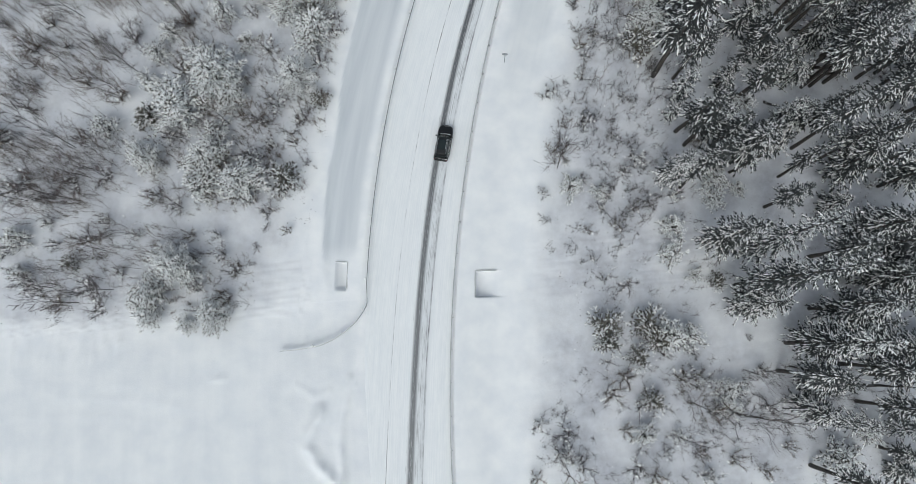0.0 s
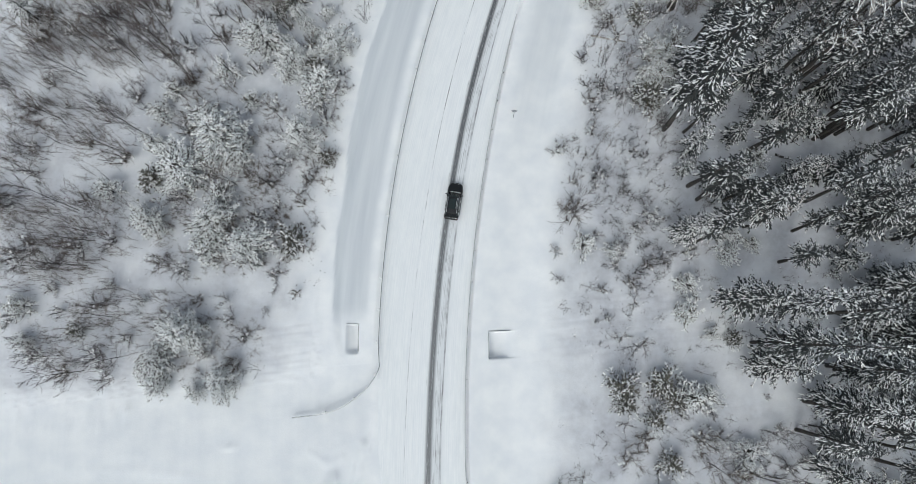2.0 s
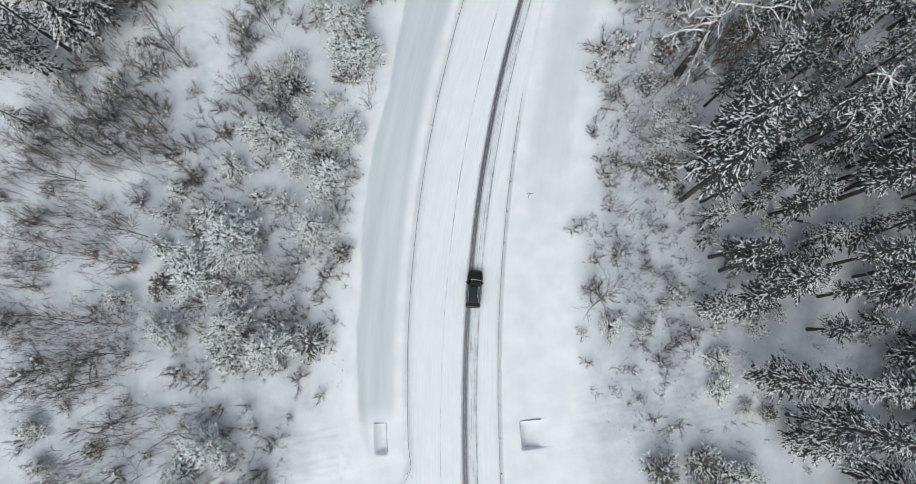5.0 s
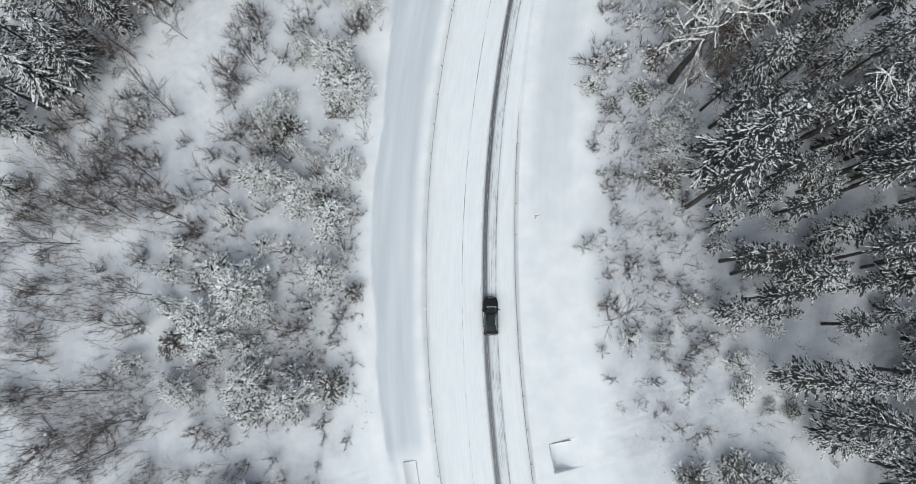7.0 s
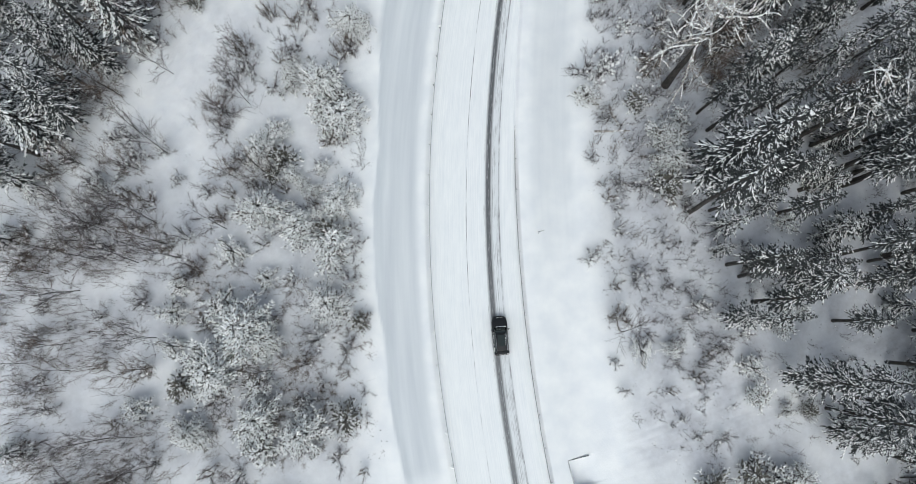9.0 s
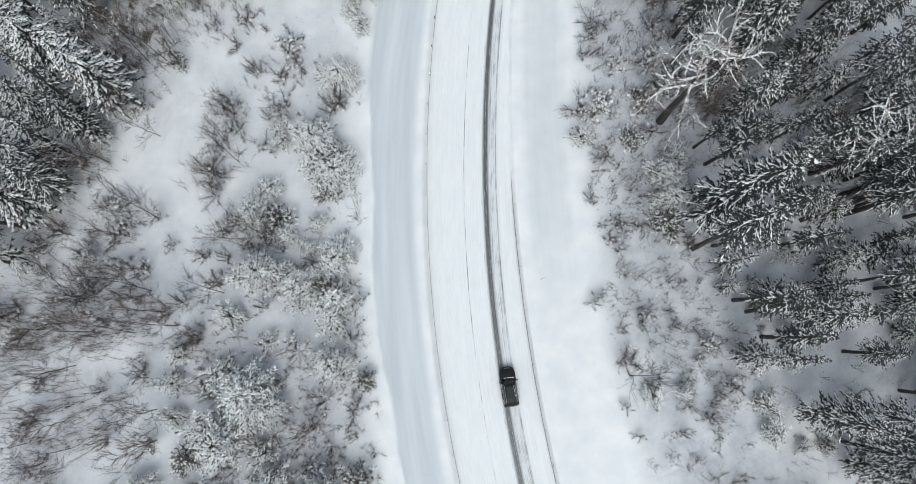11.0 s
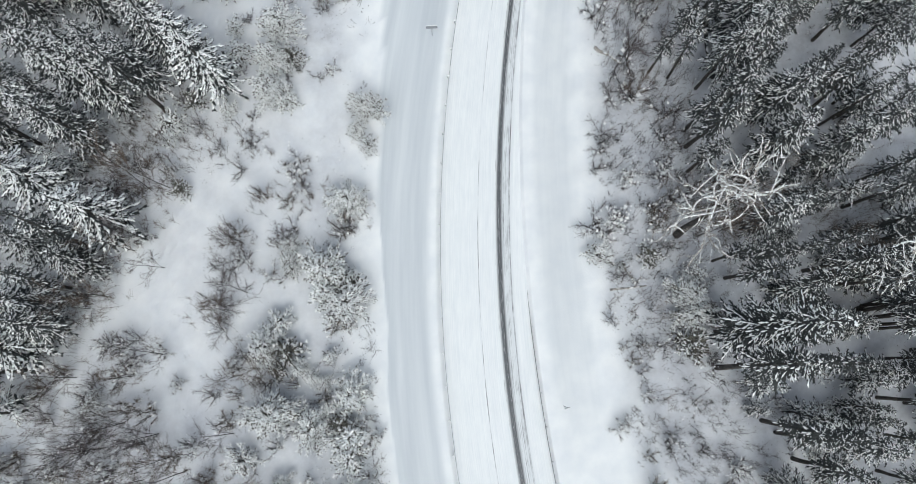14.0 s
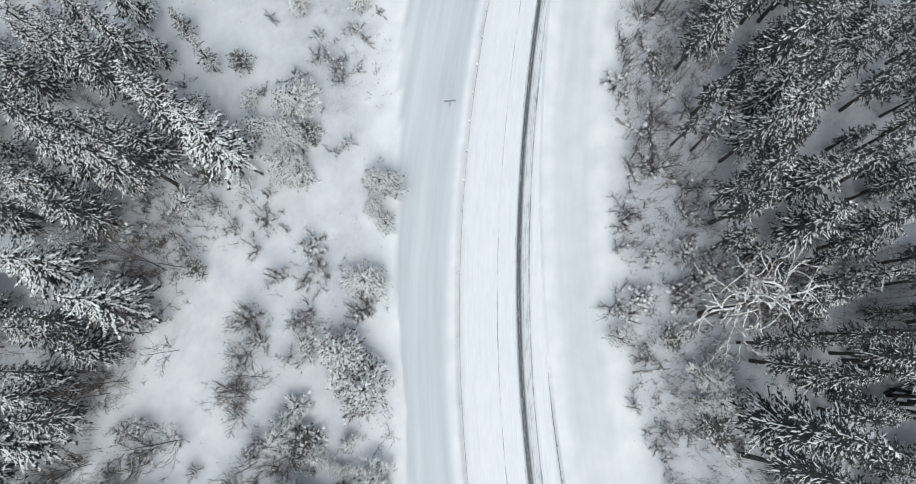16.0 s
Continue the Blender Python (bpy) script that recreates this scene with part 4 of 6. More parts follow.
def bare_tree(x, y, h, seed, limbs, reach, start, lean, wood, label, rad=0.3, p_snow=0.75, depth=3):
    """A tall leafless tree with crooked limbs and snow along their upper sides."""
    rng = np.random.RandomState(seed)
    root = tagged(new("bare_tree"), label, "tree", group="leafless trees")
    root.location = (x, y, ground_z(x, y))
    n = 8
    pts = [np.array([lean[0] * (k / n) ** 1.3 + rng.normal(0, 0.06), lean[1] * (k / n) ** 1.3 + rng.normal(0, 0.06), -0.3 + h * k / n]) for k in range(n + 1)]
    part("trunk", stalk("trunk", pts, [rad * max(1 - 1.15 * k / n, 0.12) for k in range(n + 1)], BARK, 9), BARK, root, "dark bark")
    def crooked(p, d, ln, r0, n, turn):
        """A path that keeps bending one way, as dead limbs do."""
        out, bend = [np.array(p, float)], rng.normal(0, turn, 3)
        for j in range(n):
            bend = 0.75 * bend + rng.normal(0, turn * 0.6, 3)
            d = unit(d + bend)
            out.append(out[-1] + d * ln / n)
        return out, d

    for k in range(limbs):
        f = start + (1 - start) * (k + rng.rand()) / limbs
        i = min(int(f * n), n - 1)
        p = pts[i] + (pts[i + 1] - pts[i]) * (f * n - i)
        az = rng.uniform(0, 6.28)
        segs, tips, snow = [], [], []

        def lay(path, r0, r1):
            m = len(path) - 1
            for j in range(m):
                a0, a1 = r0 + (r1 - r0) * j / m, r0 + (r1 - r0) * (j + 1) / m
                segs.append((*path[j], *path[j + 1], a0, a1))
                if rng.rand() < p_snow:
                    up_ = np.array([0, 0, a0 * 0.7])
                    ext = (path[j + 1] - path[j]) * 0.35
                    snow.append((*(path[j] - ext + up_), *(path[j + 1] + ext + up_), a0 * 1.05 + 0.03, a0 * 0.6 + 0.03))

        d = np.array([math.cos(az), math.sin(az), rng.uniform(0.1, 0.9)])
        path, _ = crooked(p, unit(d), reach * (1.2 - 0.6 * f) * rng.uniform(0.65, 1.1), 0, 12, 0.21)
        lay(path, min(rad * 0.30, 0.12), min(rad * 0.10, 0.045))
        for j in (3, 5, 6, 8, 9, 11):
            if depth > 2 and j % 2:
                continue
            d2 = unit(path[j + 1] - path[j] + rng.normal(0, 0.6, 3))
            sub, _ = crooked(path[j], d2, reach * rng.uniform(0.18, 0.45), 0, 6, 0.17)
            lay(sub, min(rad * 0.15, 0.05), min(rad * 0.06, 0.018))
            for q in (2, 3, 4, 5):
                for _ in range(3):
                    e = unit(sub[q] - sub[q - 1] + rng.normal(0, 0.7, 3)) * rng.uniform(0.4, 1.1)
                    tips.append((*sub[q], *(sub[q] + e), 0.016))
        limb = part("limb", wood_mesh("limb", segs, tips, wood, 5), wood, root, "pale crooked limb")
        if snow:
            tagged(part("snow_cover", spindles("limb_snow", snow, CAP), CAP, limb, "snow lying along the limb"), kind="stuff")
    return root


def log(x0, y0, x1, y1, rad, label, z1=0.0, stubs=4, seed=0, wood=BARK):
    rng = np.random.RandomState(seed)
    root = tagged(new("fallen_log"), label, "log", group="fallen logs")
    a = np.array([x0, y0, ground_z(x0, y0) + rad * 0.4])
    b = np.array([x1, y1, ground_z(x1, y1) + rad * 0.4 + z1])
    n = 6
    pts = [a + (b - a) * k / n + np.array([*rng.normal(0, rad * 0.25, 2), 0]) for k in range(n + 1)]
    part("stem", stalk("stem", pts, [rad * (1 - 0.09 * k) for k in range(n + 1)], wood), wood, root)
    tagged(part("snow_cover", spindles("log_snow", [(*(pts[k] + (0, 0, rad * 0.75)), *(pts[k + 1] + (0, 0, rad * 0.7)), rad * 0.85, rad * 0.5) for k in range(n) if rng.rand() < 0.85] or [(*pts[0], *pts[1], rad, rad)], CAP, 0.5), CAP, root), kind="stuff")
    for k in range(stubs):
        p = pts[rng.randint(1, n)]
        d = unit(rng.normal(0, 1, 3) + np.array([0, 0, 0.8])) * rng.uniform(0.3, 0.9)
        part("stub", tubes("stub", [(*p, *(p + d), rad * 0.25, rad * 0.1)], wood, 5), wood, root)
    return root


def plant(protos, x, y, sx, sz, rng, used, tilt=0.0, among=None):
    """One more of a kind at x, y: the first time the thing itself, later its copies."""
    k = rng.choice(among) if among else rng.randint(len(protos))
    ax, ay = rng.normal(0, tilt), rng.normal(0, tilt)
    m = pose(x, y, ground_z(x, y) - 0.05, ax, ay, rng.uniform(0, 360)) @ Matrix.Diagonal((sx, sx, sz, 1))
    if k not in used:
        used[k] = (protos[k], m)
        return
    copy_thing(protos[k], m)


def settle(used, protos):
    for k, p in enumerate(protos):
        if k in used:
            p.matrix_basis = used[k][1]
        else:
            for o in (*p.children_recursive, p):
                bpy.data.objects.remove(o)


def joined(name, thing, places):
    """Many of one thing as a single mesh, for a wood too crowded to count."""
    verts, faces, slots, mats, base = [], [], [], [], 0
    for k, ob in enumerate(thing.children):
        me = ob.data
        mats.append(me.materials[0])
        co = np.zeros(len(me.vertices) * 3)
        me.vertices.foreach_get("co", co)
        co = np.c_[co.reshape(-1, 3), np.ones(len(me.vertices))]
        polys = [tuple(p.vertices) for p in me.polygons]
        for m in places:
            verts.append((co @ np.array(m).T)[:, :3])
            faces += [tuple(v + base for v in p) for p in polys]
            slots += [k] * len(polys)
            base += len(co)
    me = bpy.data.meshes.new(name)
    me.from_pydata(np.concatenate(verts).tolist(), [], faces)
    for m in mats:
        me.materials.append(m)
    me.polygons.foreach_set("material_index", slots)
    me.update()
    return new(name, me)


rng = np.random.RandomState(12)
TALL = [conifer("spruce", 18.0, r, 100 + k, c, st, 8, 0.42, s, NEEDLE, lab, "spruce tree", "tall spruces", cone=co, size=z)
        for k, (c, r, s, st, co, z, lab) in enumerate(((0.08, 2.7, 0.56, 0.74, 2.0, 0.52, "tall dark spruce with snow lying along its drooping branches"), (0.12, 2.6, 0.36, 0.74, 2.2, 0.52, "tall dark-green spruce patchily clotted with snow"),
                                                       (0.05, 3.3, 0.84, 0.78, 1.5, 0.85, "tall spruce heavily laden with snow"), (0.40, 2.0, 0.24, 0.85, 1.6, 0.52, "tall spruce with a bare lower trunk and sparse snow"), (0.32, 1.6, 0.16, 1.15, 1.4, 0.6, "slim dark spruce with a long bare bole")))]
MID = [conifer("spruce", 9.0, 1.9, 200 + k, 0.05, 0.56, 6, 0.38, s, NEEDLE, lab, "spruce tree", "medium spruces", cone=1.3, size=0.56)
       for k, (s, lab) in enumerate(((0.58, "medium dark spruce with snowy branch tips"), (0.36, "medium dark-green spruce with patchy snow"), (0.9, "medium spruce weighed down by snow")))]
PINE = [bushy_conifer(3.0, 1.55, 300 + k, s, lab)
        for k, (s, lab) in enumerate(((0.88, "young conifer thickly coated with snow"), (0.78, "young green conifer with snowy branch fingers"), (0.95, "small conifer almost white with snow"), (0.58, "small dark conifer with specks of snow")))]
BIGPINE = [bushy_conifer(6.0, 2.9, 350 + k, s, lab, 0.50)
           for k, (s, lab) in enumerate(((0.93, "broad young conifer thickly coated with snow"), (0.8, "broad young conifer with snowy branch fingers"), (0.88, "wide rounded conifer sleeved in snow")))]
SHRUB = [shrub(400 + k, 1.5, t, n, m_, lab, c, f)
         for k, (t, n, m_, lab, c, f) in enumerate(((1.75, 8, TWIG, "leafless grey-brown shrub standing in snow", 6, 40), (1.6, 9, TWIG, "dense leafless shrub dotted with balls of snow", 26, 60), (1.9, 8, TWIG, "leafless shrub of leaning twiggy stems", 3, 30),
                                                    (1.7, 9, REDTWIG, "leafless reddish-brown shrub in snow", 5, 40), (1.4, 9, TWIG, "low leafless shrub clotted with snow", 34, 110)))]
BIRCH = [birch(500 + k, 9.0, m_, lab) for k, (m_, lab) in enumerate(((TWIG, "slender leafless birch with a haze of grey-brown twigs"), (REDTWIG, "slender leafless birch with reddish-brown twigs"), (TWIG, "thin leafless birch leaning over snow")))]
u_tall, u_mid, u_pine, u_big, u_shrub, u_birch = {}, {}, {}, {}, {}, {}

spruces_a = [(26.2, 30.1, 23.8, 3.0), (28.1, 33.9, 26.2, 3.0), (37.4, 44.1, 16.0, 2.0), (48.5, 38.7, 5.8, 1.6), (47.1, 32.9, 7.2, 1.7), (53.0, 31.1, 7.5, 2.0), (42.4, 29.3, 7.2, 1.4), (40.4, 41.1, 6.8, 1.3), (40.5, 30.7, 8.8, 1.8), (46.4, 29.4, 14.2, 2.0), (45.9, 27.0, 19.5, 2.3), (49.2, 28.4, 5.8, 1.4), (53.0, 23.7, 14.8, 2.2), (49.4, 19.3, 11.2, 1.9), (45.8, 14.9, 14.8, 2.1), (53.2, 13.6, 13.0, 2.2), (40.1, 22.3, 9.5, 1.5), (34.7, 17.8, 14.8, 2.1), (31.8, 21.9, 10.8, 1.9), (26.0, 16.3, 13.0, 1.6), (28.7, 27.1, 10.0, 1.6), (27.6, 24.4, 5.8, 1.1), (34.1, 27.9, 8.2, 1.5), (41.8, 29.3, 5.5, 1.4)]
spruces_b = [(39.8, 31.5, 5.5, 1.4), (29.8, 7.7, 17.8, 2.0), (34.2, 6.3, 26.0, 1.8), (33.0, 2.3, 27.8, 2.0), (32.5, 0.1, 14.8, 1.9), (42.3, -1.8, 20.2, 2.0), (39.0, -4.9, 20.8, 2.2), (46.9, 7.5, 15.5, 2.2), (51.1, 2.6, 10.0, 2.2), (41.2, -13.7, 11.5, 1.6), (48.2, -20.2, 4.0, 2.0), (46.9, -6.1, 13.5, 2.2), (45.6, 78.3, 12.8, 2.5), (43.8, 63.8, 21.0, 2.6), (48.4, 71.6, 21.2, 3.0), (46.5, 67.3, 15.0, 2.5), (40.9, 59.0, 15.0, 3.0), (45.4, 56.2, 17.0, 2.5), (42.9, 51.7, 16.2, 2.4), (58.9, 63.1, 13.5, 2.3), (52.9, 75.2, 10.2, 2.0), (62.3, 77.3, 10.2, 2.3), (57.9, 52.2, 9.0, 2.3), (48.9, 43.1, 10.0, 2.0)]
spruces_c = [(44.7, 36.6, 7.2, 1.6), (37.1, 35.5, 8.2, 2.3), (46.0, 32.9, 9.2, 2.3), (43.3, 28.1, 6.2, 1.8), (42.4, 22.4, 6.8, 2.3), (64.7, 73.5, 10.5, 2.3), (69.3, 68.7, 8.2, 2.3), (-33.9, 75.9, 16.0, 2.6), (-39.4, 82.7, 15.8, 2.6), (-42.2, 76.0, 12.2, 2.4), (-43.8, 69.7, 15.2, 2.6), (-47.6, 65.6, 14.2, 2.4), (-35.8, 90.5, 17.0, 2.4), (-41.8, 90.3, 12.5, 2.0), (-16.0, 88.0, 21.5, 2.4), (-19.6, 92.8, 21.8, 2.5), (-30.6, 92.1, 18.5, 2.6), (-27.7, 90.2, 18.0, 2.3), (-26.8, 106.6, 12.5, 2.3), (-34.6, 106.3, 13.2, 2.5), (-33.8, 98.4, 16.2, 2.5), (-19.6, 104.9, 8.5, 1.7), (-23.0, 108.2, 9.2, 1.8), (-28.6, 110.1, 9.2, 2.0)]
spruces_d = [(-14.4, 101.8, 9.0, 1.4), (-15.8, 107.5, 6.8, 1.5), (-33.6, 115.0, 10.8, 2.3), (-27.8, 115.3, 8.2, 2.2), (-39.9, 113.0, 9.2, 2.4), (-42.1, 97.2, 11.8, 2.3), (-51.6, 60.0, 9.8, 2.2), (-55.9, 54.0, 7.8, 1.8), (-60.8, 28.8, 4.8, 1.6)]
spruces_e = [(-23.5, 91.0, 15.0, 2.2), (-25.8, 93.4, 16.0, 2.3), (-29.0, 95.0, 15.0, 2.2), (-22.0, 97.0, 13.5, 2.0)]
SPRUCES = spruces_a + spruces_b + spruces_c + spruces_d + spruces_e
young_conifers_a = [(-30.3, 33.7, 2.6), (-28.8, 31.7, 1.8), (-35.8, 30.7, 2.4), (-32.8, 37.4, 1.6), (-39.9, 29.9, 1.4), (-19.9, 33.4, 1.9), (-18.4, 38.4, 1.5), (-26.4, 38.9, 1.1), (-36.7, 41.4, 1.1), (-40.0, 24.2, 1.7), (-32.1, 22.7, 2.1), (-32.4, 19.8, 1.6), (-27.2, 19.7, 2.1), (-22.2, 19.9, 1.6), (-31.0, 26.8, 1.4), (-17.5, 30.4, 1.1), (-17.6, 42.2, 1.3), (-29.4, 43.4, 1.4), (-35.8, 9.9, 2.1), (-39.0, 6.7, 1.7), (-39.6, 3.8, 1.4), (-31.2, 3.3, 1.7), (-35.0, 2.3, 1.0), (-38.6, 38.5, 1.2), (-39.6, 34.6, 1.2), (-45.5, 28.7, 1.3), (-57.0, 14.9, 1.3), (-49.9, 11.1, 1.0), (-56.3, 10.3, 1.0), (-40.9, 5.7, 1.2), (14.1, 16.0, 1.2), (17.8, 15.0, 0.9)]
young_conifers_b = [(35.3, 20.7, 0.9), (31.3, 13.3, 1.2), (31.7, 15.9, 1.2), (34.6, 14.1, 0.8), (16.4, -1.4, 1.5), (16.6, -3.5, 1.2), (21.4, -1.4, 1.5), (22.6, -3.6, 1.3), (24.0, -2.9, 1.5), (26.5, -3.4, 1.2), (20.0, -5.7, 1.1), (19.8, -14.4, 1.1), (25.9, 9.9, 1.2), (25.5, 6.6, 1.3), (30.2, -10.2, 1.2), (21.2, -10.7, 1.2), (29.7, -12.2, 1.1), (41.7, -18.8, 1.6), (45.7, -15.8, 1.4), (27.9, 3.8, 0.8), (30.6, 2.9, 0.9), (26.6, 39.4, 1.9), (26.2, 37.0, 1.7), (28.5, 41.6, 1.2), (24.7, 45.9, 1.2), (18.8, 48.5, 1.2), (-10.9, 100.7, 1.3), (-5.9, 92.5, 2.0), (-9.0, 88.7, 1.8), (-6.1, 88.2, 1.3), (-10.6, 84.3, 1.9), (-9.2, 83.1, 1.4)]
young_conifers_c = [(-16.4, 84.6, 1.0), (-23.6, 85.4, 1.6), (-12.9, 91.4, 1.5), (-18.3, 96.7, 1.4), (-11.7, 95.2, 1.1), (-15.9, 89.6, 1.6), (-16.4, 94.3, 1.2), (0.2, 77.5, 1.8), (-2.3, 75.5, 1.0), (-1.9, 73.0, 1.1), (-6.6, 67.2, 1.9), (-12.0, 60.1, 2.2), (-11.8, 55.3, 2.2), (-14.0, 57.4, 1.5), (-19.9, 56.8, 1.2), (-22.3, 54.4, 1.7), (-20.2, 52.8, 1.5), (-22.4, 51.2, 1.0), (-19.9, 50.6, 1.0), (-15.4, 65.0, 0.9), (-16.4, 62.0, 1.0), (-18.9, 48.8, 0.7), (-17.9, 47.7, 0.8), (-16.0, 50.3, 0.8), (-15.0, 45.3, 1.8), (-25.6, 77.0, 1.1), (6.7, 102.3, 1.0), (-1.0, 105.1, 1.2), (-19.7, 87.2, 1.2), (-24.6, 46.9, 2.1), (-20.7, 43.4, 1.9), (-17.3, 40.6, 1.6)]
young_conifers_d = [(-16.5, 63.1, 1.0), (-11.1, 56.7, 1.6), (24.1, 34.2, 1.6), (36.7, 25.1, 1.2), (-43.6, 56.8, 1.2)]
YOUNG_CONIFERS = young_conifers_a + young_conifers_b + young_conifers_c + young_conifers_d
shrubs_a = [(-55.5, 40.5, 2.0), (-43.9, 33.3, 2.4), (-48.2, 35.4, 1.6), (-55.6, 35.7, 1.2), (-48.8, 27.7, 1.5), (-59.0, 28.0, 2.0), (-55.3, 22.8, 2.6), (-57.9, 21.5, 2.0), (-49.9, 21.7, 2.4), (-45.4, 22.2, 1.8), (-52.4, 19.5, 1.8), (-39.1, 19.0, 2.0), (-36.1, 17.7, 1.5), (-46.6, 13.7, 2.2), (-45.5, 16.4, 1.2), (-52.0, 13.8, 1.0), (-56.8, 10.6, 1.4), (-54.9, 8.5, 2.0), (-47.3, 7.8, 2.0), (-51.8, 6.5, 2.0), (-45.7, 5.5, 2.0), (-58.5, 13.8, 1.5), (-43.7, 9.7, 1.4), (-41.5, 14.2, 1.3), (-34.6, 13.7, 1.3), (-31.2, 13.5, 1.0), (-30.4, 10.8, 1.4), (-28.4, 8.7, 1.7), (-30.0, 5.5, 1.7), (-33.7, 6.8, 1.6), (-33.8, 3.9, 1.4), (-24.5, 15.7, 1.8)]
shrubs_b = [(-22.1, 13.3, 1.0), (-26.3, 11.5, 0.8), (-22.7, 29.8, 2.0), (-23.4, 37.7, 1.8), (-19.7, 27.5, 2.0), (-24.4, 27.5, 1.6), (-27.6, 29.0, 1.2), (-17.2, 35.5, 1.8), (-17.0, 30.2, 1.5), (-14.8, 41.7, 1.3), (-26.0, 23.2, 1.8), (-23.7, 24.7, 1.2), (-20.6, 24.9, 1.2), (-19.2, 21.9, 1.0), (-26.9, 17.4, 1.6), (-33.0, 18.6, 1.5), (-36.9, 26.8, 1.6), (-41.8, 40.8, 1.8), (-46.9, 41.0, 1.0), (-35.4, 36.1, 1.8), (-34.6, 42.8, 1.8), (-28.3, 33.9, 1.6), (-53.4, 44.7, 1.6), (-59.0, 44.7, 1.8), (-58.1, 35.5, 1.0), (-21.4, 42.6, 1.6), (-25.8, 43.0, 1.4), (-56.0, 31.9, 1.8), (12.6, 28.7, 1.9), (12.7, 20.4, 2.5), (10.5, 15.7, 1.2), (15.5, 17.2, 1.2)]
shrubs_c = [(16.8, 24.5, 1.6), (19.7, 22.0, 1.3), (13.8, 24.4, 1.2), (17.0, 30.5, 1.3), (17.0, 35.0, 1.5), (17.2, 40.5, 1.2), (18.7, 36.2, 1.2), (21.7, 27.4, 1.3), (23.0, 18.9, 2.0), (20.7, 17.6, 1.4), (23.9, 13.5, 1.8), (27.0, 14.1, 1.4), (21.7, 13.0, 1.2), (19.3, 10.9, 1.4), (17.7, 13.3, 1.0), (19.2, 3.5, 1.9), (17.2, 4.3, 1.2), (16.0, 6.7, 0.8), (14.6, 6.4, 0.6), (19.5, 8.3, 1.0), (10.6, 12.3, 1.0), (15.6, 10.4, 1.0), (30.7, 23.9, 1.6), (29.9, 20.8, 1.6), (25.7, 37.8, 2.4), (25.8, 30.7, 1.4), (25.4, -8.6, 2.4), (27.2, -8.4, 2.0), (18.1, -7.8, 2.0), (16.5, -9.5, 2.2), (19.9, -11.4, 1.5), (10.5, -13.6, 2.2)]
shrubs_d = [(10.3, -16.6, 2.4), (12.3, -17.8, 2.0), (6.7, -18.8, 1.5), (18.5, -18.1, 2.2), (20.4, -19.5, 2.0), (23.7, -15.0, 1.8), (26.2, -17.2, 1.5), (22.2, -16.7, 1.0), (35.0, -12.3, 2.0), (30.2, -18.1, 1.6), (37.0, 6.7, 1.6), (39.1, -9.1, 1.3), (34.3, -8.1, 1.5), (44.8, 1.1, 1.3), (16.3, -5.7, 0.8), (22.7, -5.3, 1.2), (17.6, -14.0, 1.4), (27.0, -5.2, 1.2), (33.6, -4.2, 0.6), (34.8, 1.0, 1.4), (41.8, -9.2, 1.6), (26.6, -19.9, 1.8), (33.5, -19.6, 1.5), (40.3, -20.0, 1.4), (36.6, -17.1, 1.4), (40.6, 27.3, 0.8), (51.1, 13.3, 0.9), (33.2, 78.0, 2.2), (33.9, 71.8, 3.0), (32.6, 65.8, 3.0), (29.0, 66.7, 2.0), (27.0, 62.5, 2.0)]
shrubs_e = [(25.4, 60.8, 1.6), (23.4, 51.9, 2.4), (21.2, 50.5, 1.8), (39.1, 74.7, 1.5), (35.9, 62.0, 2.2), (33.6, 58.9, 1.8), (46.1, 82.0, 2.4), (47.0, 78.5, 2.0), (41.0, 85.7, 1.8), (44.0, 84.5, 1.6), (39.0, 80.0, 2.2), (38.7, 77.5, 1.8), (36.7, 83.1, 1.2), (35.8, 80.3, 1.0), (39.9, 71.3, 1.6), (43.8, 71.9, 1.2), (28.5, 50.5, 2.0), (31.5, 54.9, 2.0), (27.1, 55.9, 1.8), (36.8, 58.4, 1.6), (33.9, 51.4, 2.0), (27.3, 46.3, 1.5), (20.7, 46.0, 1.0), (22.0, 43.6, 1.0), (28.9, 35.7, 2.2), (24.2, 32.6, 1.8), (33.4, 39.1, 1.2), (17.5, 33.2, 1.4), (17.1, 37.0, 1.0), (41.3, 40.3, 1.6), (40.5, 31.5, 1.5), (53.3, 42.4, 1.8)]
shrubs_f = [(61.1, 53.1, 2.0), (24.1, 58.0, 1.4), (-2.4, 84.8, 1.6), (-4.1, 84.5, 1.0), (0.7, 95.7, 2.4), (-1.1, 97.6, 1.6), (4.6, 99.2, 1.8), (5.3, 96.8, 1.2), (-0.1, 100.4, 1.3), (0.5, 93.3, 1.5), (3.2, 93.6, 1.2), (-5.0, 96.1, 2.0), (-5.1, 104.9, 1.2), (-9.3, 95.7, 1.2), (-5.9, 86.4, 1.0), (-8.1, 86.0, 0.9), (-15.2, 79.2, 2.2), (-17.8, 76.6, 1.8), (-11.6, 73.9, 2.8), (-11.5, 71.5, 1.8), (-19.5, 80.7, 1.4), (-21.3, 68.6, 2.6), (-22.0, 65.7, 2.4), (-24.4, 64.5, 1.8), (-9.0, 64.2, 2.4), (-10.7, 62.5, 1.4), (-25.8, 60.5, 2.4), (-27.1, 58.9, 2.2), (-12.2, 52.9, 1.6), (-14.2, 53.4, 2.0), (-14.4, 66.8, 2.0), (-17.1, 66.0, 1.3)]
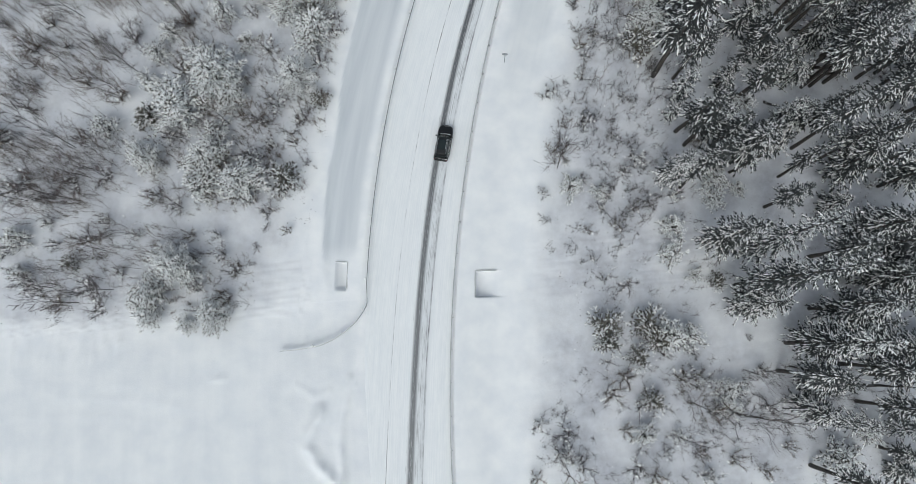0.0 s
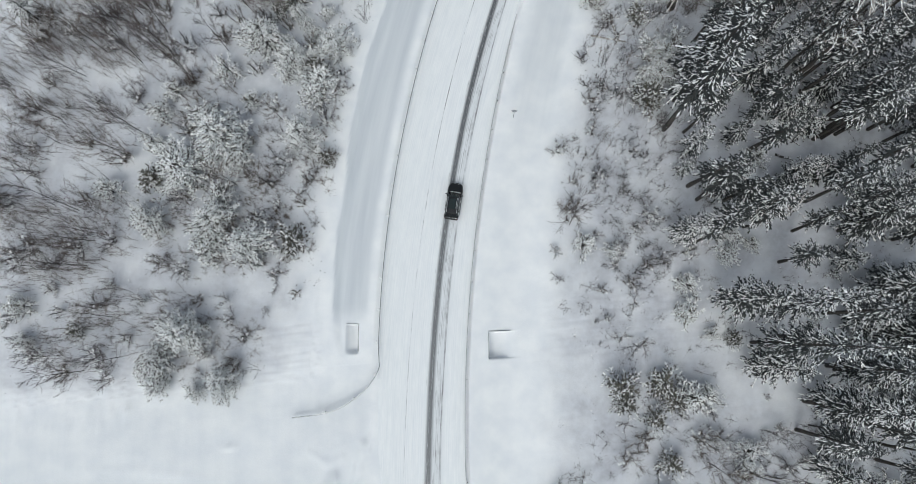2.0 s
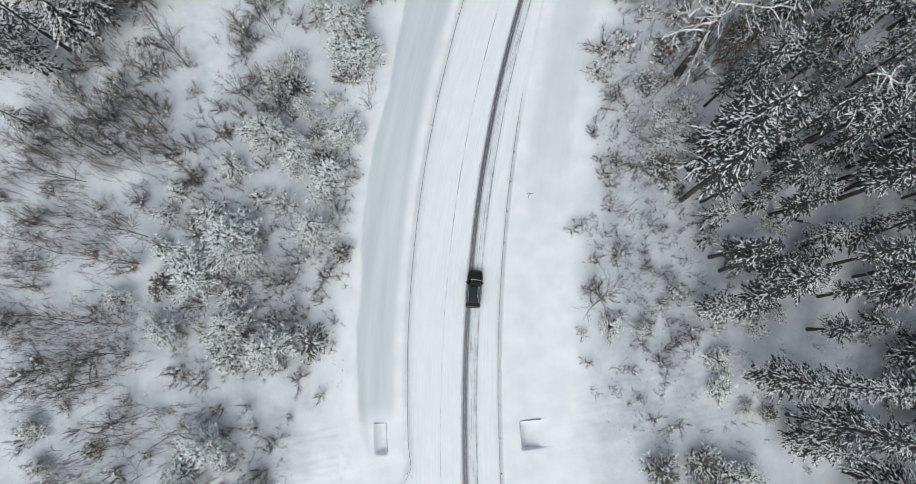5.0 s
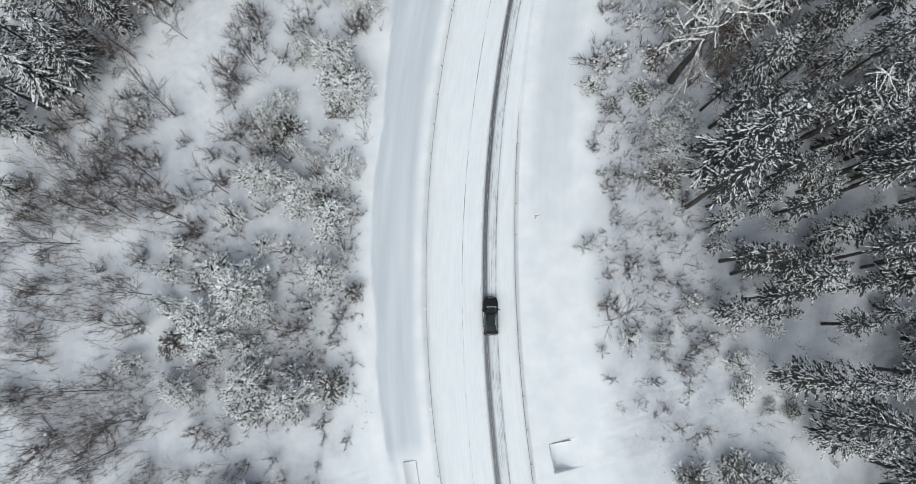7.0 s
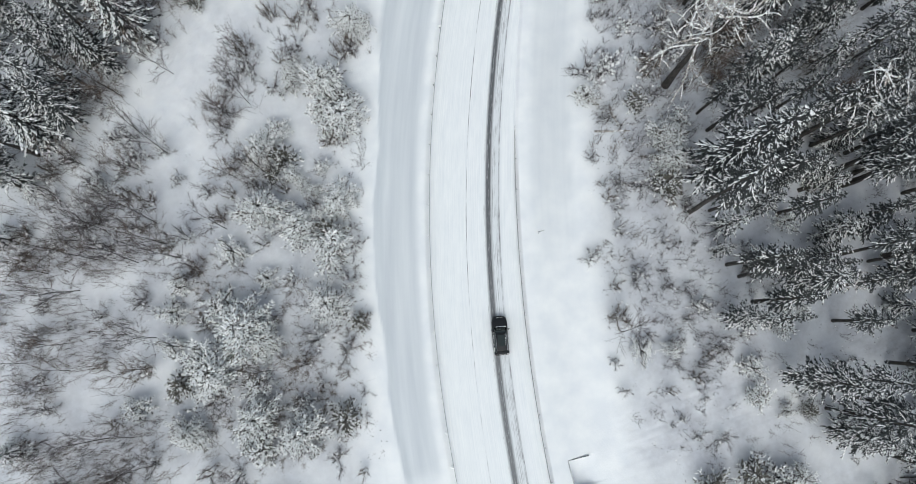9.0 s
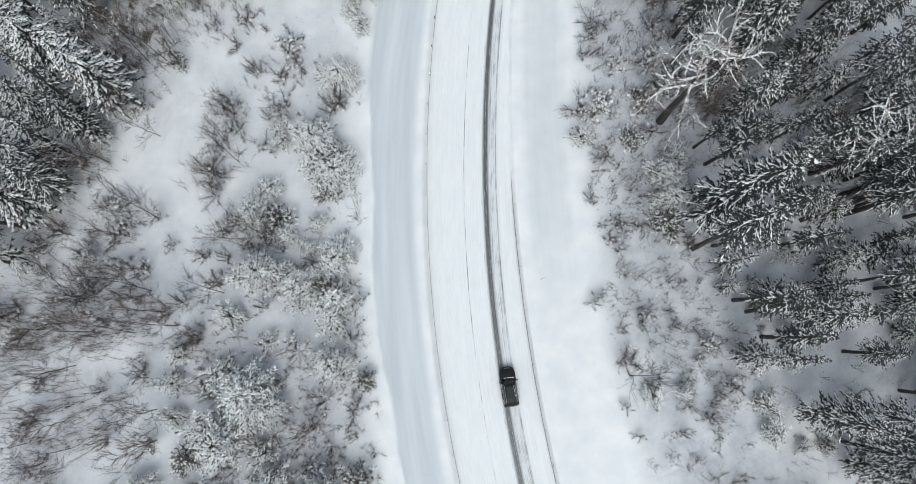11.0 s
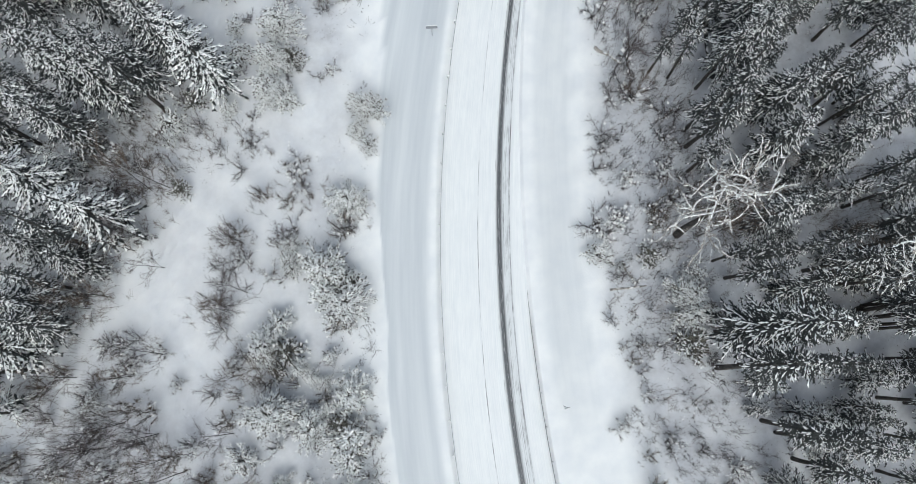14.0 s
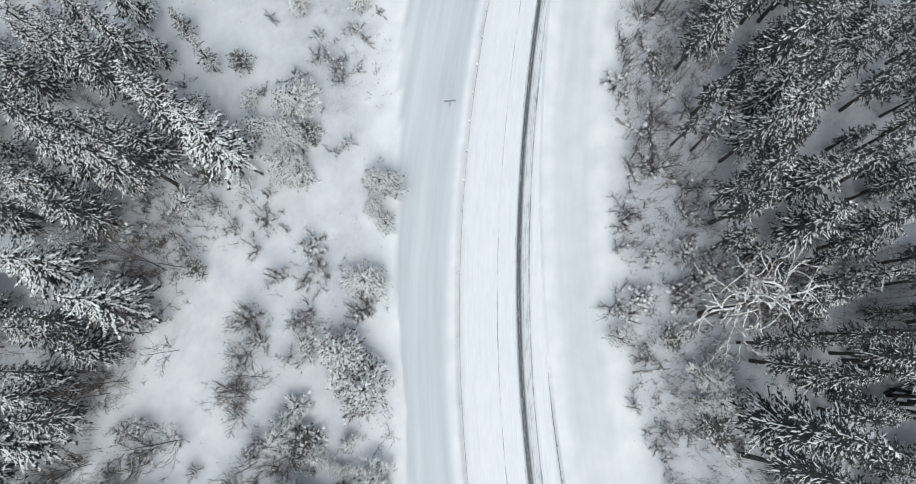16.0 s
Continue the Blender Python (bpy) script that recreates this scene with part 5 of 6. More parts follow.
shrubs_g = [(-16.4, 72.0, 1.8), (-13.9, 70.2, 1.8), (-19.1, 62.6, 1.6), (-30.6, 84.0, 2.5), (-26.0, 79.7, 2.0), (-28.6, 81.2, 2.0), (-33.1, 81.1, 2.4), (-31.1, 78.2, 2.0), (-32.0, 73.1, 2.2), (-39.8, 71.8, 2.6), (-37.1, 71.4, 2.0), (-40.8, 68.5, 2.4), (-38.0, 59.1, 2.4), (-39.8, 58.4, 2.0), (-34.0, 58.8, 1.4), (-24.1, 51.0, 1.8), (-26.9, 53.6, 1.6), (-30.3, 52.2, 1.8), (-34.0, 54.5, 1.4), (-45.3, 61.5, 2.0), (-48.4, 60.7, 2.0), (-42.9, 57.6, 2.0), (-21.6, 88.3, 1.5), (-14.1, 82.6, 1.4), (-20.7, 84.1, 1.4), (-33.0, 87.2, 1.4), (-35.7, 85.9, 1.3), (-13.2, 89.4, 1.5), (-21.5, 103.0, 1.5), (-18.9, 101.0, 1.5), (-23.7, 100.8, 1.8), (-22.5, 97.1, 2.0)]
shrubs_h = [(-18.5, 46.4, 1.4), (-21.2, 49.0, 1.2), (8.7, 100.1, 1.0), (-7.1, 64.8, 2.2), (-12.7, 54.4, 1.8), (-16.2, 50.6, 0.8), (-26.0, 54.6, 1.8), (-24.0, 53.2, 1.5), (-27.8, 50.7, 1.4), (-29.9, 48.1, 2.0), (-37.4, 61.9, 2.4), (-40.4, 62.5, 2.0), (-39.8, 54.1, 2.4), (-37.9, 52.8, 2.0), (-43.8, 53.3, 2.5), (-46.9, 52.7, 2.5), (-40.1, 49.5, 2.4), (-36.9, 47.0, 2.2), (-34.7, 47.1, 1.8), (-49.3, 57.0, 1.8), (-53.6, 54.3, 1.8), (-54.1, 51.3, 2.2), (-49.7, 50.7, 2.2), (-44.0, 48.7, 2.4), (-14.4, 39.6, 1.6), (-23.3, 47.0, 1.5), (-18.2, 61.2, 1.0), (20.1, 52.1, 2.2), (19.6, 47.8, 1.2), (24.5, 45.5, 1.2), (20.4, 45.1, 1.2), (21.1, 35.5, 1.4)]
shrubs_i = [(31.0, 50.6, 2.2), (28.0, 49.0, 2.0), (36.0, 45.9, 1.6), (44.3, 46.0, 1.4), (49.8, 32.7, 1.4), (54.9, 27.1, 1.4)]
SHRUBS = shrubs_a + shrubs_b + shrubs_c + shrubs_d + shrubs_e + shrubs_f + shrubs_g + shrubs_h + shrubs_i
birches_a = [(-34.5, 58.8, 15.0), (-38.0, 50.3, 14.2), (-38.5, 57.8, 9.0), (-36.3, 45.0, 13.5), (-41.4, 46.1, 15.0), (-37.4, 47.2, 11.8), (-41.4, 53.2, 10.2), (-46.3, 48.2, 13.5), (-52.4, 48.4, 9.8), (-49.2, 45.1, 13.2), (-52.3, 39.3, 8.8), (-42.8, 33.1, 10.8), (-41.7, 36.5, 12.0), (-52.6, 36.0, 7.5), (-57.3, 38.5, 6.8), (-22.6, 61.7, 10.8), (-23.1, 64.5, 9.0), (-26.8, 52.7, 8.2), (-29.8, 46.7, 11.0), (-25.7, 60.5, 9.0), (-44.2, 51.3, 11.0), (-55.7, 50.8, 8.0), (-34.5, 42.9, 7.8), (-50.1, 26.7, 13.0), (-48.1, 22.5, 10.5), (-21.4, 68.3, 8.5), (-15.5, 65.8, 7.0), (-23.0, 52.0, 9.2), (-29.1, 78.7, 15.2), (-33.6, 72.3, 12.5), (-26.9, 78.2, 15.0), (-38.0, 67.9, 12.5)]
birches_b = [(-31.8, 73.1, 11.2), (-40.4, 67.4, 10.2), (-32.2, 78.8, 10.0), (-30.9, 68.8, 10.0), (-44.8, 60.4, 9.5), (-55.0, 40.1, 5.5), (-49.0, 19.4, 11.5), (-45.2, 21.9, 10.2), (-45.6, 12.5, 7.2), (-52.6, 8.3, 8.0), (-44.8, 7.5, 8.2), (-49.4, 6.2, 10.0), (-55.6, 35.1, 4.5), (-56.2, 20.0, 8.5), (-35.7, 17.4, 8.5), (-47.2, 25.8, 5.0), (-23.0, 36.4, 6.5), (-24.7, 27.4, 8.8), (-29.4, 28.2, 8.0), (-35.0, 26.5, 6.2), (-41.5, 40.4, 4.8), (32.3, 64.8, 9.0), (32.6, 76.0, 7.0), (33.7, 70.3, 8.5), (46.2, 81.3, 7.5), (38.4, 76.3, 8.8), (23.9, -15.2, 9.2), (25.8, -11.2, 9.5), (10.3, -17.9, 12.2), (12.7, 18.8, 14.0), (31.2, -13.2, 15.8), (33.2, -8.2, 7.0)]
BIRCHES = birches_a + birches_b
thickets_a = [(-54.8, 22.7, 5.8), (16.4, 29.3, 3.3), (19.5, 23.6, 4.0), (22.5, 17.3, 4.0), (25.5, 12.6, 3.6), (19.6, 38.5, 3.6), (24.4, 27.8, 3.6), (19.0, 12.4, 2.9), (29.6, 16.8, 2.9), (18.9, -1.8, 3.6), (23.8, -1.5, 3.6), (16.1, -7.8, 3.6), (25.0, -8.4, 3.6), (10.0, -14.1, 3.6), (29.3, -12.0, 4.4), (35.4, -12.4, 4.4), (44.6, -13.7, 4.4), (41.2, -9.5, 4.4), (24.2, -15.0, 4.4), (29.2, 3.0, 2.9), (-57.1, 47.8, 5.1), (-49.9, 48.0, 5.1), (-41.9, 46.5, 4.4), (-58.2, 34.0, 3.6), (-36.5, 28.2, 4.4), (-27.5, 21.3, 4.4), (-40.2, 11.0, 3.6), (-50.1, 68.2, 4.4), (-51.5, 60.5, 4.4), (-53.9, 48.0, 4.4), (-55.9, 38.0, 4.4), (-46.3, 35.2, 4.4)]
thickets_b = [(-48.5, 38.8, 3.6), (-44.7, 68.2, 4.4), (-31.0, 38.1, 4.4), (-26.9, 30.9, 4.4), (-33.6, 21.4, 5.1), (-23.6, 21.2, 4.4), (-15.6, 42.8, 3.6), (-34.1, 99.7, 5.1), (-40.5, 93.9, 5.1), (-36.0, 109.4, 4.4), (-41.2, 81.1, 5.1), (-46.3, 73.9, 4.4), (-23.2, 89.9, 3.6), (-49.4, 21.5, 4.4), (-46.2, 13.0, 3.6), (-49.9, 9.6, 4.4), (-36.5, 8.6, 5.1), (-29.9, 8.1, 2.9), (-22.8, 27.8, 4.0), (-18.2, 28.2, 2.9), (-52.1, 39.9, 3.6), (-33.3, 41.6, 4.4), (-44.6, 50.6, 5.1), (-48.6, 52.5, 3.6), (-34.3, 42.9, 2.6), (-51.0, 23.0, 5.8), (-57.3, 23.5, 4.4), (-46.2, 22.3, 4.4), (-57.6, 29.2, 3.6), (-22.4, 67.5, 2.9), (-16.8, 35.4, 3.3), (-27.3, 23.8, 4.4)]
thickets_c = [(-24.3, 53.3, 2.9), (-27.0, 61.4, 2.9), (-6.6, 64.5, 1.8), (43.6, 46.3, 5.8), (37.6, 45.6, 4.4), (49.3, 46.3, 5.8), (54.8, 39.7, 4.4), (29.9, 48.7, 3.6), (-43.8, 48.8, 3.6), (-28.3, 86.3, 3.6), (-11.8, 71.8, 3.3), (-14.8, 79.1, 2.2), (56.1, 42.6, 4.4), (32.9, 53.7, 3.3), (29.3, 37.6, 2.9), (-28.4, 81.3, 4.4), (-32.0, 82.0, 3.6), (-31.2, 75.2, 3.3), (-37.2, 58.8, 3.3), (-39.0, 69.2, 3.6), (-44.9, 57.1, 4.4), (47.8, 45.4, 5.8), (38.9, 42.8, 5.1), (35.9, 69.1, 4.4), (34.8, 61.8, 3.6), (37.9, 78.1, 3.6), (44.4, 77.2, 4.4)]
THICKETS = thickets_a + thickets_b + thickets_c + [(-30.0, 93.0, 4.5), (-36.0, 88.0, 4.0), (-25.0, 96.0, 3.6), (-26.0, 84.5, 3.4), (-21.0, 82.5, 2.8)]

for x, y, h, r in SPRUCES:
    if h > 11.5:
        plant(TALL, x, y, r / 2.25, h / 18, rng, u_tall, 1.2, ((0, 2, 2) if y < 84 or x > -20 else (0, 1)) if x < 0 else (0, 1, 1) if y < 16 else (1, 3) if x > float(right_edge(y)) + 32 else (0, 1, 3))
    else:
        plant(MID, x, y, r / 1.8, h / 9, rng, u_mid, 2.0, (0, 2) if x < 0 else (0, 1, 1))
BARE_BOLES = ((44.8, 26.9), (45.7, 29.0), (44.2, 33.2), (52.8, 23.7), (52.2, 13.2), (37.9, 35.2), (49.2, 22.2), (41.5, -1.2), (47.7, 27.3), (45.1, 17.1), (38.0, -5.1), (43.8, 63.1), (41.0, 63.3), (48.3, 68.5),
              (44.2, 34.9), (46.0, 27.8), (42.4, 19.0), (54.9, 48.5), (63.8, 65.1), (53.5, 52.2), (50.6, 41.3), (63.2, 60.2), (57.0, 43.2), (-34.3, 90.9), (-40.2, 90.4), (-24.0, 88.3), (-42.2, 71.0), (-50.1, 63.7), (-51.6, 59.2), (-47.9, 70.0), (-38.2, 74.7))
for x, y in BARE_BOLES:
    h = rng.uniform(14, 21)
    plant(TALL, x, y, rng.uniform(0.8, 1.1), h / 18, rng, u_tall, 1.5, (3, 4))
# the deeper wood, where single trees merge
deep = np.random.RandomState(31)
stand = [(x, y) for x, y, h, r in SPRUCES] + list(BARE_BOLES)
for side, wanted in (("east", 92), ("deep_east", 16), ("west", 46)):
    tries = got = 0
    while tries < 3000 and got < wanted:
        tries += 1
        if side == "deep_east":
            x, y = deep.uniform(43, 78), deep.uniform(-24, 26)
            inside = True
        elif side == "east":
            x, y = deep.uniform(34, 84), deep.uniform(-24, 114)
            inside = x > float(right_edge(y)) + (22 if y < 70 else 15)
        else:
            x, y = deep.uniform(-76, -14), deep.uniform(62, 134)
            inside = x < -40 + 0.5 * (y - 66)
        inside = inside and x < 57 + 0.27 * y and x > -67 + 0.31 * (y - 49)
        if not inside or min(math.hypot(x - a, y - b) for a, b in stand) < (3.0 if 10 < y < 26 and 0 < x < 56 else 2.1) or math.hypot(x - 41, y - 25) < 4.5:
            continue
        got += 1
        stand.append((x, y))
        h = deep.uniform(7, 19) if not (10 < y < 26 and 0 < x < 56) else deep.uniform(6, 13)
        if h > 11.5:
            plant(TALL, x, y, 0.72 + h / 60, h / 18, rng, u_tall, 1.2, (0, 1) if x < 0 else (1, 3, 3))
        else:
            plant(MID, x, y, deep.uniform(0.8, 1.15), h / 9, rng, u_mid, 2.0, (0, 2) if x < 0 else (0, 1, 1))
SLIM = []
while len(SLIM) < 128:
    y = deep.uniform(-24, 108)
    x = float(right_edge(y)) + deep.uniform(19 if y > 24 else 26, 52)
    if y < 14 and x < 47 or min(math.hypot(x - a, y - b) for a, b in stand) < 1.7 or math.hypot(x - 41, y - 25) < 4.5 or math.hypot(x - 34, y - 13) < 5 or math.hypot((x - 29.5) / 3, (y - 46.8) / 2) < 2.4:
        continue
    stand.append((x, y))
    wide = deep.uniform(0.7, 1.15)
    SLIM.append(pose(x, y, ground_z(x, y) - 0.05, deep.normal(0, 1.8), deep.normal(0, 1.8), deep.uniform(0, 360)) @ Matrix.Diagonal((wide, wide, deep.uniform(8, 19) / 18, 1)))
tagged(joined("spruce_stand", TALL[4], SLIM), "crowded slim dark spruces deep in the wood", "spruce stand", kind="stuff")
for x, y, r in YOUNG_CONIFERS:
    f = r / 1.6
    if r > 1.65:
        plant(BIGPINE, x, y, r / 2.25, r / 2.4 * rng.uniform(0.85, 1.1), rng, u_big, 4.0, (0, 0, 1, 2) if x < 0 else (1,))
        continue
    plant(PINE, x, y, f * 1.2, f * 1.1 * rng.uniform(0.9, 1.25), rng, u_pine, 4.0, (0, 0, 1, 2, 3) if x < 0 else (0, 1, 3))
for x, y, r in SHRUBS:
    f = r / 1.55
    tall = 1.75 if x < -16 else 1.25
    f *= 1.25 if x > 10 and y > 40 else 1.0
    plant(SHRUB, x, y, f, (0.4 + 0.6 * f) * tall * rng.uniform(0.85, 1.25), rng, u_shrub, 5.0)
for x, y, h in ((32.5, 47.5, 13.0), (34.5, 45.0, 13.0), (34.0, 49.5, 12.0), (36.5, 47.5, 12.0), (31.5, 45.5, 11.0), (47.0, 38.5, 11.0), (45.5, 36.5, 12.0)):
    plant(BIRCH, x, y, 1.25, h / 9, rng, u_birch, 3.0, (1,))
for x, y, h in BIRCHES:
    plant(BIRCH, x, y, 0.55 + 0.05 * h, h / 9, rng, u_birch, 3.0)

CLEAR = ((-42, 32, 9, 2.5), (-52, 32, 6, 2.5), (-30, 19, 6, 2.2), (-45, 19, 6, 2), (-27, 13, 4, 2), (30, 4, 5, 4), (34, -3, 4, 4), (43, 25, 4, 3),
         (25, 3, 3, 3), (53, 16, 5, 3), (41, 14, 3, 2), (-33, 66, 4, 8))
CLEARINGS = CLEAR + ((-35, 55, 4, 3), (-49, 45, 8, 2.5), (-30, 71, 3, 6), (-39, 64, 5, 3), (-9, 104, 6, 5), (-9, 96, 4, 5), (-7, 82, 4, 7), (-18, 55, 2.5, 4), (-23, 74, 4, 4), (60, 59, 4, 3))


def density(x, y):
    """How thick the brushwood stands; below zero there is none."""
    R, D = float(right_edge(y)), float(ditch_edge(y))
    if y < 4 and x < 0:
        return -9
    if not (R + 10 < x or (x < D - 1.2 and not (y < 14 and x > -26))):
        return -9
    d = 0.12 + noise.noise(Vector((x * 0.11, y * 0.11, 3.0))) + 0.6 * noise.noise(Vector((x * 0.4, y * 0.4, 8.0)))
    if R < x < R + 16:
        d -= 0.45 * (1 - (x - R - 10) / 6)
    if R + 11 < x < R + 26:
        d += 0.4 * float(ramp(np.array([float(y)]), 22.0, 46.0)[0])
    for cx, cy, ax, ay in CLEARINGS:
        d -= 1.3 * math.exp(-((x - cx) / ax) ** 2 - ((y - cy) / ay) ** 2)
    return d


fill = np.random.RandomState(58)
grown = [(x, y) for x, y, r in SHRUBS]
for _ in range(2600):
    x, y = fill.uniform(-64, 76), fill.uniform(-28, 120)
    if density(x, y) < 0.15 or min((x - a) ** 2 + (y - b) ** 2 for a, b in grown) < 5.3 or len(grown) > 300:
        continue
    grown.append((x, y))
    f = fill.uniform(0.6, 1.15)
    plant(SHRUB, x, y, f, f * fill.uniform(0.9, 1.6), rng, u_shrub, 6.0)
for used, protos in ((u_tall, TALL), (u_mid, MID), (u_pine, PINE), (u_big, BIGPINE), (u_shrub, SHRUB), (u_birch, BIRCH)):
    settle(used, protos)

bare_tree(29.5, 46.8, 20.0, 71, 18, 8.5, 0.5, (0.6, 0.9), PALEWOOD, "large dead tree with crooked snow-coated pale limbs", 0.55, 0.7, 2)
bare_tree(42.8, 34.7, 21.0, 72, 10, 6.0, 0.5, (0.6, 0.5), PALEWOOD, "tall leafless tree with a dark trunk and snowy limbs", 0.36, 0.8)
bare_tree(34.2, 16.4, 12.5, 73, 8, 4.0, 0.45, (0.8, 0.2), PALEWOOD, "slender leafless tree with a frosted trunk", 0.2, 0.7)
bare_tree(45.0, -10.5, 13.0, 74, 8, 4.0, 0.4, (2.0, 0.4), PALEWOOD, "leaning leafless tree with pale bark", 0.24, 0.6)

log(40.2, 28.3, 51.0, 28.3, 0.28, "long fallen trunk covered with snow", 0.6, 5, 1)
log(39.8, 25.4, 41.5, 24.6, 0.2, "short dark broken log lying in snow", 0.2, 1, 2)
log(41.4, 28.0, 42.9, 26.2, 0.12, "thin dark broken branch on snow", 0.2, 1, 3)
log(45.3, 29.3, 57.1, 28.8, 0.25, "fallen trunk with a line of snow on top", 1.0, 4, 4)
log(46.6, 71.1, 43.6, 64.9, 0.3, "broken snow-covered trunk lying between shrubs", 0.3, 4, 5)
log(21.5, 46.5, 21.7, 43.0, 0.2, "snow-clotted fallen branch at the wood's edge", 0.1, 5, 6, PALEWOOD)
log(18.5, 43.9, 22.9, 42.5, 0.14, "snow-covered fallen stem at the wood's edge", 0.1, 3, 7, PALEWOOD)
log(31.3, 73.9, 33.3, 70.3, 0.25, "bent stem thickly covered with snow", 0.5, 2, 8, PALEWOOD)
log(38.1, -7.9, 46.7, -10.2, 0.1, "thin leaning dead stem", 1.5, 4, 9)
log(30.4, -12.8, 39.7, -15.0, 0.1, "thin fallen dead stem with bare twigs", 1.2, 5, 10)

# ---- brushwood: thickets too fine to tell stem from stem ----
rng = np.random.RandomState(63)
stems, spikes = [], []
made = 0
while made < 1500:
    x, y = rng.uniform(-66, 80), rng.uniform(-30, 122)
    if made >= 850:
        y = rng.uniform(8, 104)
        x = float(right_edge(y)) + rng.uniform(10.5, 25)
    dense = density(x, y) + (0.3 if made >= 850 else 0)
    if dense < rng.uniform(-0.05, 0.35):
        continue
    made += 1
    hc = rng.uniform(1.0, 2.6) * (1.35 if x < 0 else 0.9)
    z = ground_z(x, y) - 0.1
    lean = rng.normal(0, 0.12, 2)
    for k in range(rng.randint(4, 8)):
        a, w = rng.uniform(0, 6.28), rng.uniform(0.1, 0.6)
        d = unit(np.array([math.cos(a) * w + lean[0], math.sin(a) * w + lean[1], 1.0])) * hc * rng.uniform(0.6, 1.15)
        p = np.array([x, y, z]) + np.array([*rng.normal(0, 0.25, 2), 0])
        stems.append((*p, *(p + d), 0.014))
        for j in range(11):
            q = p + d * rng.uniform(0.25, 0.97)
            e = (d / hc + rng.normal(0, 0.42, 3)) * rng.uniform(0.25, 0.6) * hc * 0.5
            spikes.append((*q, *(q + e), 0.010))
tagged(new("brushwood", wood_mesh("brushwood", [(0, 0, -1.2, 0, 0, -1.1, 0.01, 0.01)], stems + spikes, TWIG)), "tangled leafless brushwood under the trees", "brushwood", kind="stuff")

# ---- brown thickets of thin saplings ----
rng = np.random.RandomState(67)
brown, grey = [], []
for cx, cy, cr in THICKETS:
    sticks = grey if cx > 0 and cy < 28 else brown
    for _ in range(int((2.2 if cx < 0 else 1.4) * cr * cr) + 3):
        a, w = rng.uniform(0, 6.28), cr * 1.15 * math.sqrt(rng.rand())
        x, y = cx + math.cos(a) * w, cy + math.sin(a) * w
        if density(x, y) < -3:
            continue
        p = np.array([x, y, ground_z(x, y) - 0.1])
        tall = rng.uniform(2.2, 4.6) * (0.6 if sticks is grey else 0.5 if -38 < cx < 0 else 1.0)
        d = unit(np.array([*rng.normal(0, 0.16, 2), 1.0])) * tall
        sticks.append((*p, *(p + d), 0.015))
        for j in range(20):
            q = p + d * rng.uniform(0.2, 0.97)
            e = (d / tall * 0.8 + rng.normal(0, 0.6, 3)) * rng.uniform(0.4, 1.0)
            sticks.append((*q, *(q + e), 0.011))
            if j % 2:
                q = q + e * 0.4
                sticks.append((*q, *(q + e * 0.4 + rng.normal(0, 0.28, 3)), 0.010))
for sticks, mat, label in ((brown, REDTWIG, "brown thicket of thin leafless saplings"), (grey, TWIG, "grey thicket of thin leafless saplings in snow")):
    tagged(new("thicket", wood_mesh("thicket", [(0, 0, -1.2, 0, 0, -1.1, 0.01, 0.01)], sticks, mat)), label, "thicket", kind="stuff")

